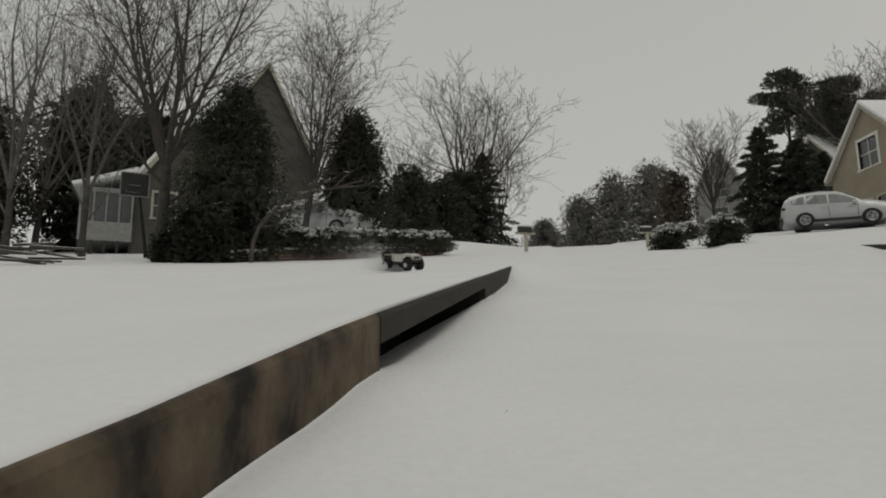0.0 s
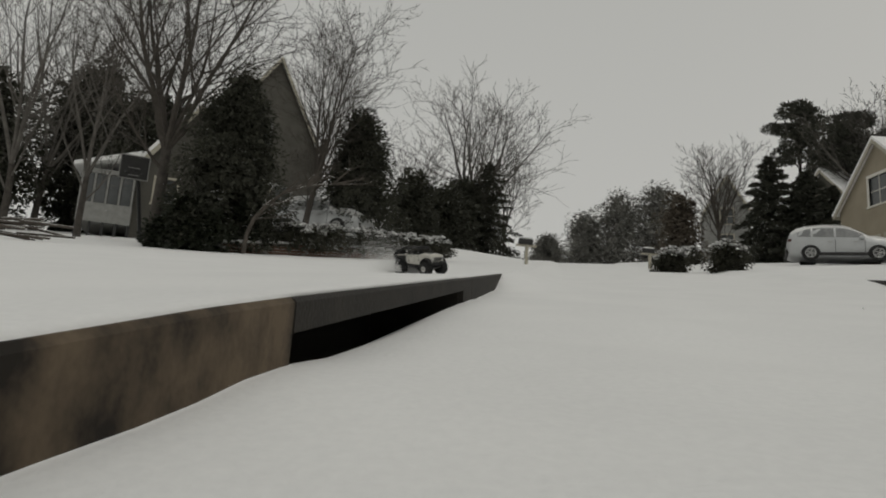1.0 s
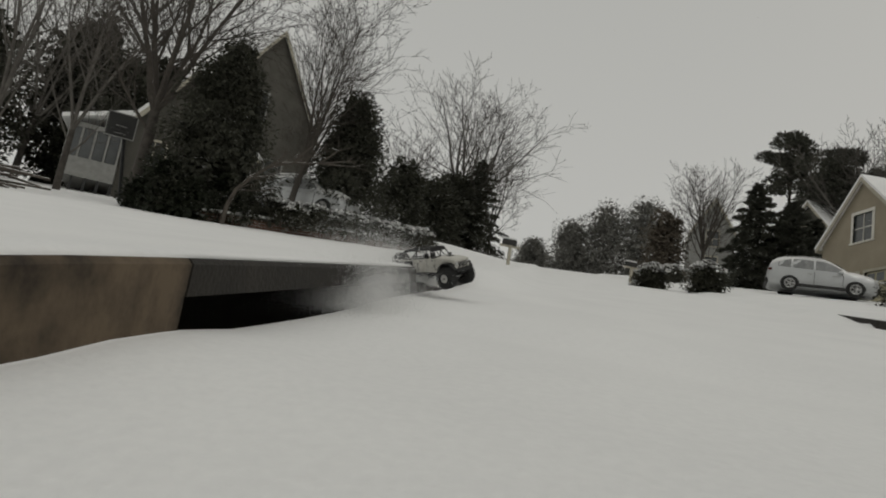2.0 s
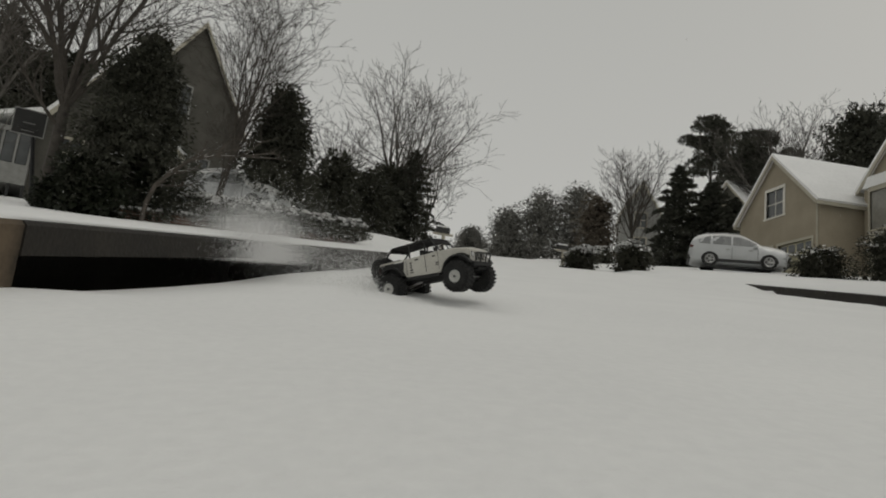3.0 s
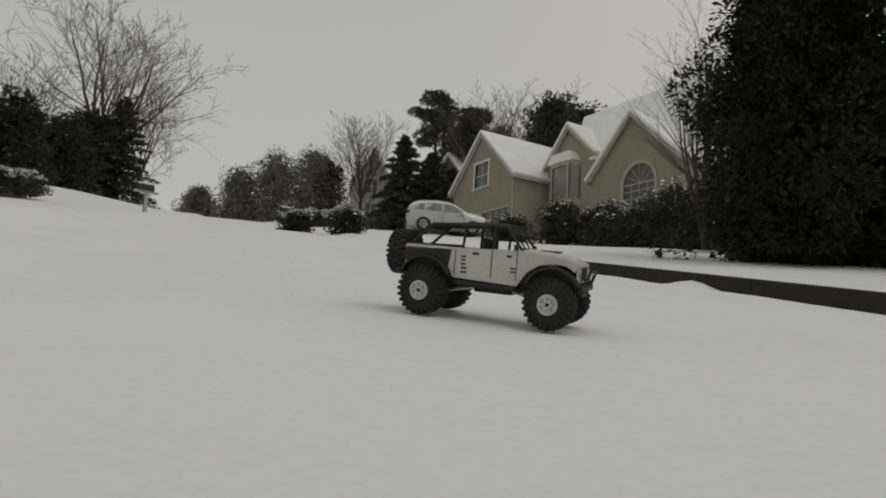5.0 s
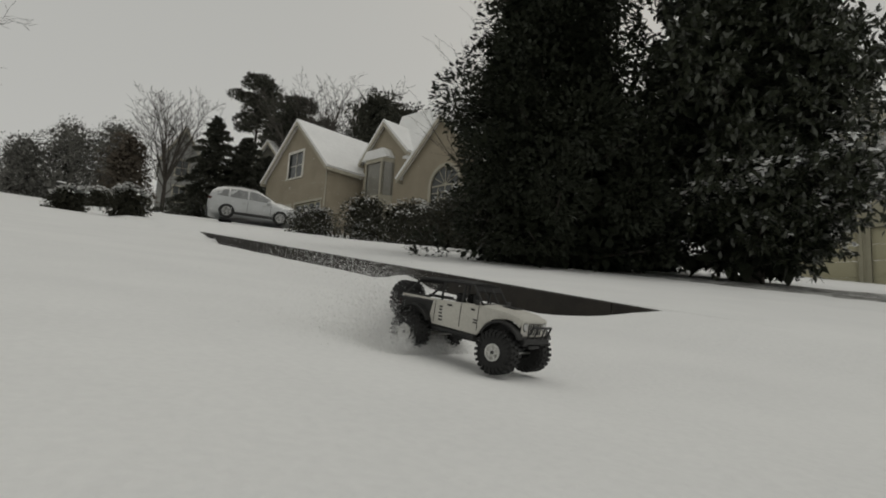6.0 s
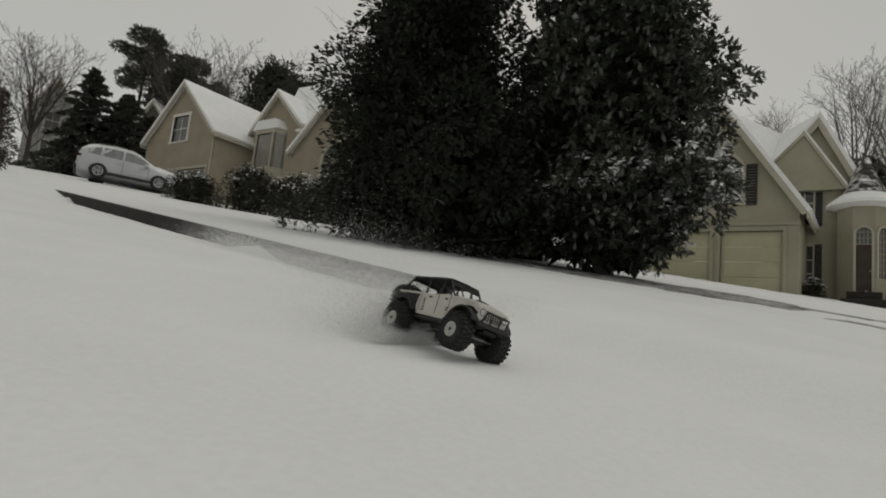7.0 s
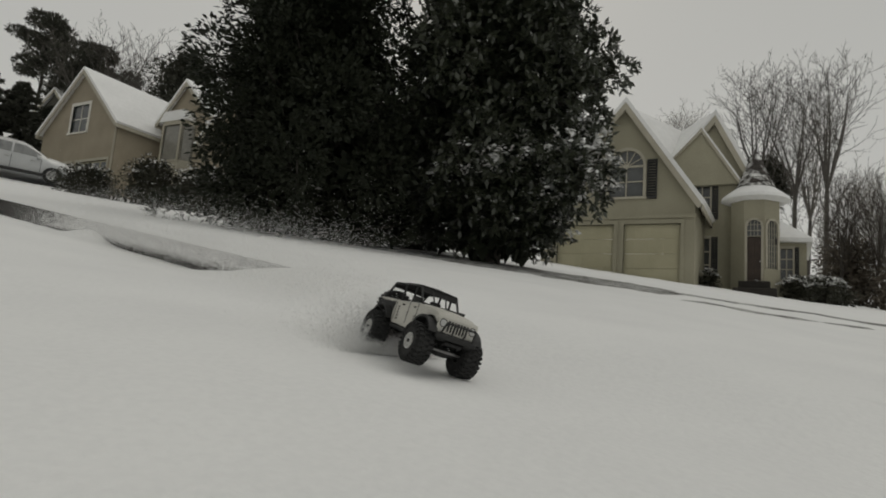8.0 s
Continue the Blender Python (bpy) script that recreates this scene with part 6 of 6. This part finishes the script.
    # bumper and bull bar
    part("front_bumper", Mesh().box(0.252, -0.07, 0.094, 0.272, 0.07, 0.110, c=0.004).box(0.23, -0.03, 0.095, 0.255, 0.03, 0.106), RC_BLACK, c)
    bull = Mesh()
    bull.path(((0.266, -0.055, 0.108), (0.288, -0.05, 0.142), (0.288, 0.05, 0.142), (0.266, 0.055, 0.108)), 0.0035, 7)
    bull.tube((0.27, -0.02, 0.108), (0.285, -0.02, 0.14), 0.0028, 0.0028, 6).tube((0.27, 0.02, 0.108), (0.285, 0.02, 0.14), 0.0028, 0.0028, 6)
    part("bull_bar", bull, RC_BLACK, c)
    part("rear_bumper", Mesh().box(-0.232, -0.06, 0.095, -0.215, 0.06, 0.11, c=0.003), RC_BLACK, c)
    part("tailgate", Mesh().box(-0.208, -0.062, 0.105, -0.202, 0.062, 0.172, c=0.002), RC_WHITE, c)
    for sgn in (-1, 1):
        part("tail_light", Mesh().box(-0.212, sgn * 0.057 - 0.006, 0.135, -0.206, sgn * 0.057 + 0.006, 0.155), RED_LAMP, c)
    # inside
    part("floor_pan", Mesh().box(-0.2, -0.06, 0.098, 0.235, 0.06, 0.108), RC_BLACK, c)
    part("interior_tub", Mesh().box(-0.2, -0.058, 0.108, -0.1, 0.058, 0.162), RC_BLACK, c)
    for y in (-0.03, 0.03):
        part("car_seat", Mesh().box(-0.02, y - 0.018, 0.12, 0.03, y + 0.018, 0.15, c=0.004).box(-0.03, y - 0.018, 0.13, -0.012, y + 0.018, 0.205, c=0.005), RC_BLACK, c)
    part("dashboard", Mesh().box(0.075, -0.058, 0.145, 0.096, 0.058, 0.178, c=0.003), RC_BLACK, c)
    part("chassis_rail", Mesh().box(-0.19, -0.03, 0.075, 0.21, -0.022, 0.095).box(-0.19, 0.022, 0.075, 0.21, 0.03, 0.095), RC_BLACK, c)
    part("gearbox", Mesh().box(-0.05, -0.022, 0.065, 0.06, 0.022, 0.098, c=0.004), RC_BLACK, c)
    for sx in (-1, 1):
        x = sx * WB / 2
        part("axle", Mesh().tube((x, -0.075, 0.059), (x, 0.075, 0.059), 0.009, 0.009, 8).tube((x, -0.02, 0.059), (x, 0.02, 0.059), 0.017, 0.017, 10), RC_BLACK, c)
        for y in (-0.045, 0.045):
            part("suspension_link", Mesh().tube((x, y * 0.9, 0.052), (x - sx * 0.11, y * 0.55, 0.075), 0.0035, 0.0035, 6), METAL, c)
            part("shock_absorber", Mesh().tube((x, y, 0.062), (x - sx * 0.012, y * 0.8, 0.135), 0.0045, 0.0045, 7).tube((x, y, 0.078), (x - sx * 0.009, y * 0.86, 0.118), 0.008, 0.008, 8), METAL_DARK, c)
        part("drive_shaft", Mesh().tube((x - sx * 0.02, 0, 0.062), (sx * 0.05, 0, 0.078), 0.005, 0.005, 6), METAL, c)
    part("steering_rod", Mesh().tube((WB / 2 + 0.018, -0.07, 0.060), (WB / 2 + 0.018, 0.07, 0.060), 0.0035, 0.0035, 6), METAL, c, "bare metal steering rod")
    part("skid_plate", Mesh().box(0.215, -0.03, 0.08, 0.26, 0.03, 0.09, c=0.002), METAL_DARK, c)
    # proportions: short nose, upright screen set well back, long tail, low wide roof
    knots = ((-0.3, -0.34), (-0.205, -0.229), (-0.1, -0.1), (0.05, 0.044), (0.098, 0.078), (0.1625, 0.1625), (0.288, 0.243), (0.4, 0.33))
    for ob in c.children:
        if ob.name.split(".")[0] in ("fender", "wheel_liner", "axle", "suspension_link", "shock_absorber", "drive_shaft", "steering_rod", "chassis_rail"):
            continue
        for piece in (ob, *ob.children):
            for q in piece.data.vertices:
                for (a0, b0), (a1, b1) in zip(knots, knots[1:]):
                    if a0 <= q.co.x < a1:
                        q.co.x = b0 + (b1 - b0) * (q.co.x - a0) / (a1 - a0)
                        break
                if q.co.z > 0.182:
                    q.co.y *= 1 + 0.16 * min(1.0, (q.co.z - 0.182) / 0.055)
                    q.co.z = 0.182 + (q.co.z - 0.182) * 0.87
    # spare wheel
    sp = add_wheel(c, -0.236, 0, 0.152, False)
    sp.name = "spare_wheel"
    sp.matrix_basis = pose(-0.262, 0, 0.150, 0, 0, -90)
    ws = [add_wheel(c, sx * WB / 2, sy * TRACK / 2, TYRE, sy > 0) for sx in (1, -1) for sy in (-1, 1)]
    return c, ws


TRUCK, WHEELS = rc_crawler()

# seconds, place, heading, nose down, lean
TRUCK_PATH = [
    (0.0, -0.38, 6.80, 0.905, -45.0, 7.0, 8.5),
    (0.5, -0.213, 6.40, 0.835, -46.0, 7.0, 12.0),
    (1.0, 0.007, 5.65, 0.715, -47.5, 6.0, 15.0),
    (1.2, 0.105, 5.29, 0.66, -48.5, 5.0, 17.0),
    (1.7, 0.30, 4.62, 0.565, -45.0, 4.0, 22.0),
    (2.3, 0.546, 3.742, 0.260, -40.8, -8.5, 17.4),
    (2.7, 0.742, 3.146, 0.195, -41.8, -8.3, 11.1),
    (3.1, 0.987, 2.723, 0.119, -42.5, -10.7, 8.1),
    (3.5, 1.292, 2.391, 0.059, -39.2, 0.3, 5.7),
    (4.1, 1.687, 1.783, 0.017, -42.1, -0.4, 10.9),
    (4.5, 1.885, 1.559, 0.005, -43.7, 3.5, 9.0),
    (4.7, 2.06, 1.46, -0.004, -46.0, 4.2, 8.8),
    (5.2, 2.91, 1.02, -0.035, -58.0, 5.8, 7.8),
    (5.8, 3.884, 0.612, -0.082, -75.5, 7.4, 6.1),
    (6.0, 4.092, 0.566, -0.094, -83.5, 8.3, 3.1),
    (6.4, 4.281, 0.375, -0.125, -94.9, 7.9, -3.3),
    (6.8, 4.499, 0.173, -0.123, -101.4, 5.8, -9.4),
    (7.2, 4.844, -0.014, -0.126, -110.5, 3.4, -12.7),
    (7.6, 5.052, -0.326, -0.170, -116.2, 5.7, -11.0),
    (8.0, 5.243, -0.659, -0.204, -123.4, 6.6, -12.2),
]


def flakes(name, rng, pos, size, label):
    """Airborne snow: many separate grains."""
    n = len(pos)
    s = size * rng.uniform(0.5, 1.3, n)
    v = pos[:, None, :] + rng.normal(0, 0.55, (n, 3, 3)) * s[:, None, None]
    fs = np.arange(3 * n).reshape(-1, 3)
    me = bpy.data.meshes.new(name)
    me.from_pydata(v.reshape(-1, 3).tolist(), [], fs.tolist())
    me.materials.append(SPRAY)
    return tagged(new(name, me), label, "snow", kind="stuff")


rs = np.random.default_rng(5)
# behind the rear wheels, in the truck's space
n = 250000
u = rs.exponential(0.21, n) * np.where(rs.uniform(0, 1, n) < 0.4, 0.45, 1.0)
SPRAY_TRAIL = flakes("snow_spray", rs, np.stack([-0.11 - u, rs.normal(0, 0.08 + 0.18 * u, n), np.abs(rs.normal(0.02, 0.015 + 0.34 * np.minimum(u, 0.5), n))], 1), 0.0023, "fine white snow thrown up behind the toy truck")
n = 180000
SPRAY_KERB = flakes("snow_spray", rs, np.stack([rs.normal(0, 0.12, n), rs.normal(0, 0.2, n), np.abs(rs.normal(0, 0.12, n))], 1), 0.0020, "cloud of snow dust thrown over the kerb")
n = 300000
SPRAY_DRIFT = flakes("snow_spray", rs, np.stack([rs.normal(0, 0.22, n), rs.uniform(-1.9, 1.9, n), np.abs(rs.normal(0, 0.14, n))], 1), 0.0031, "low drifting cloud of snow dust")
n = 2600
FALLING = flakes("snowflake", rs, np.stack([rs.uniform(-7, 12, n), rs.uniform(-5, 13, n), rs.uniform(-1, 12, n)], 1), 0.006, "falling snowflakes in the air")


def truck_pose(row):
    t, x, y, z, yaw, pitch, roll = row
    return Matrix.Translation((x, y, z)) @ Euler((radians(roll), radians(pitch), radians(yaw)), "XYZ").to_matrix().to_4x4()


def motions():
    walk(TRUCK, [(r[0], truck_pose(r)) for r in TRUCK_PATH])
    # the trail keeps to the ground under the truck, and dies down where it drives slowly
    sink = {2.7: 0.02, 3.1: 0.12, 3.5: 0.3, 4.1: 0.42, 4.5: 0.42, 4.7: 0.42, 5.2: 0.25, 5.8: 0.05}
    rows = []
    for t, x, y, z, yaw, pitch, roll in TRUCK_PATH:
        h = (math.cos(radians(yaw)), math.sin(radians(yaw)))
        tilt = math.degrees(math.atan(0.0436 * h[0] + 0.1545 * h[1]))
        rows.append((t, pose(x, y, (ground_z(x, y) if t > 2 else z) - sink.get(t, 0.0), 0, -tilt, yaw)))
    walk(SPRAY_TRAIL, rows)
    walk(SPRAY_KERB, [(t, pose(x, y, base_z(x, y) + z, 8.8, -2.5, 0)) for t, x, y, z in
                      ((0.0, 0.08, 3.15, -0.6), (1.75, 0.08, 3.15, -0.5), (2.1, 0.08, 3.15, 0.08), (2.5, 0.08, 3.15, 0.1), (3.0, 0.1, 3.2, 0.07), (3.5, 0.28, 3.55, -0.06), (4.0, 0.4, 3.7, -0.12), (4.7, 0.4, 3.7, -0.4), (8.0, 0.4, 3.7, -0.6))])
    walk(SPRAY_DRIFT, [(t, pose(x, y, base_z(x, y) + z, 8.8, -2.5, turn)) for t, x, y, z, turn in
                       ((0.0, 4.9, 2.3, -0.8, 0), (5.3, 4.9, 2.3, -0.7, 0), (6.1, 6.0, 2.3, -0.6, -4), (6.5, 6.2, 2.4, -0.27, -6), (7.0, 6.4, 2.4, -0.05, -8), (7.5, 6.5, 2.3, 0.0, -10), (8.0, 6.5, 2.2, 0.05, -10))])
    walk(FALLING, [(0.0, pose(0, 0, 0)), (4.0, pose(0.25, -0.5, -2.4)), (8.0, pose(0.6, -1.2, -4.8))])
    for i, w in enumerate(WHEELS):
        base = w.matrix_basis.copy()
        flip = -1 if i % 2 else 1
        rows = [(k / 30, base @ Matrix.Rotation(flip * radians(38) * k, 4, "Y")) for k in range(241)]
        walk(w, rows)


motions()
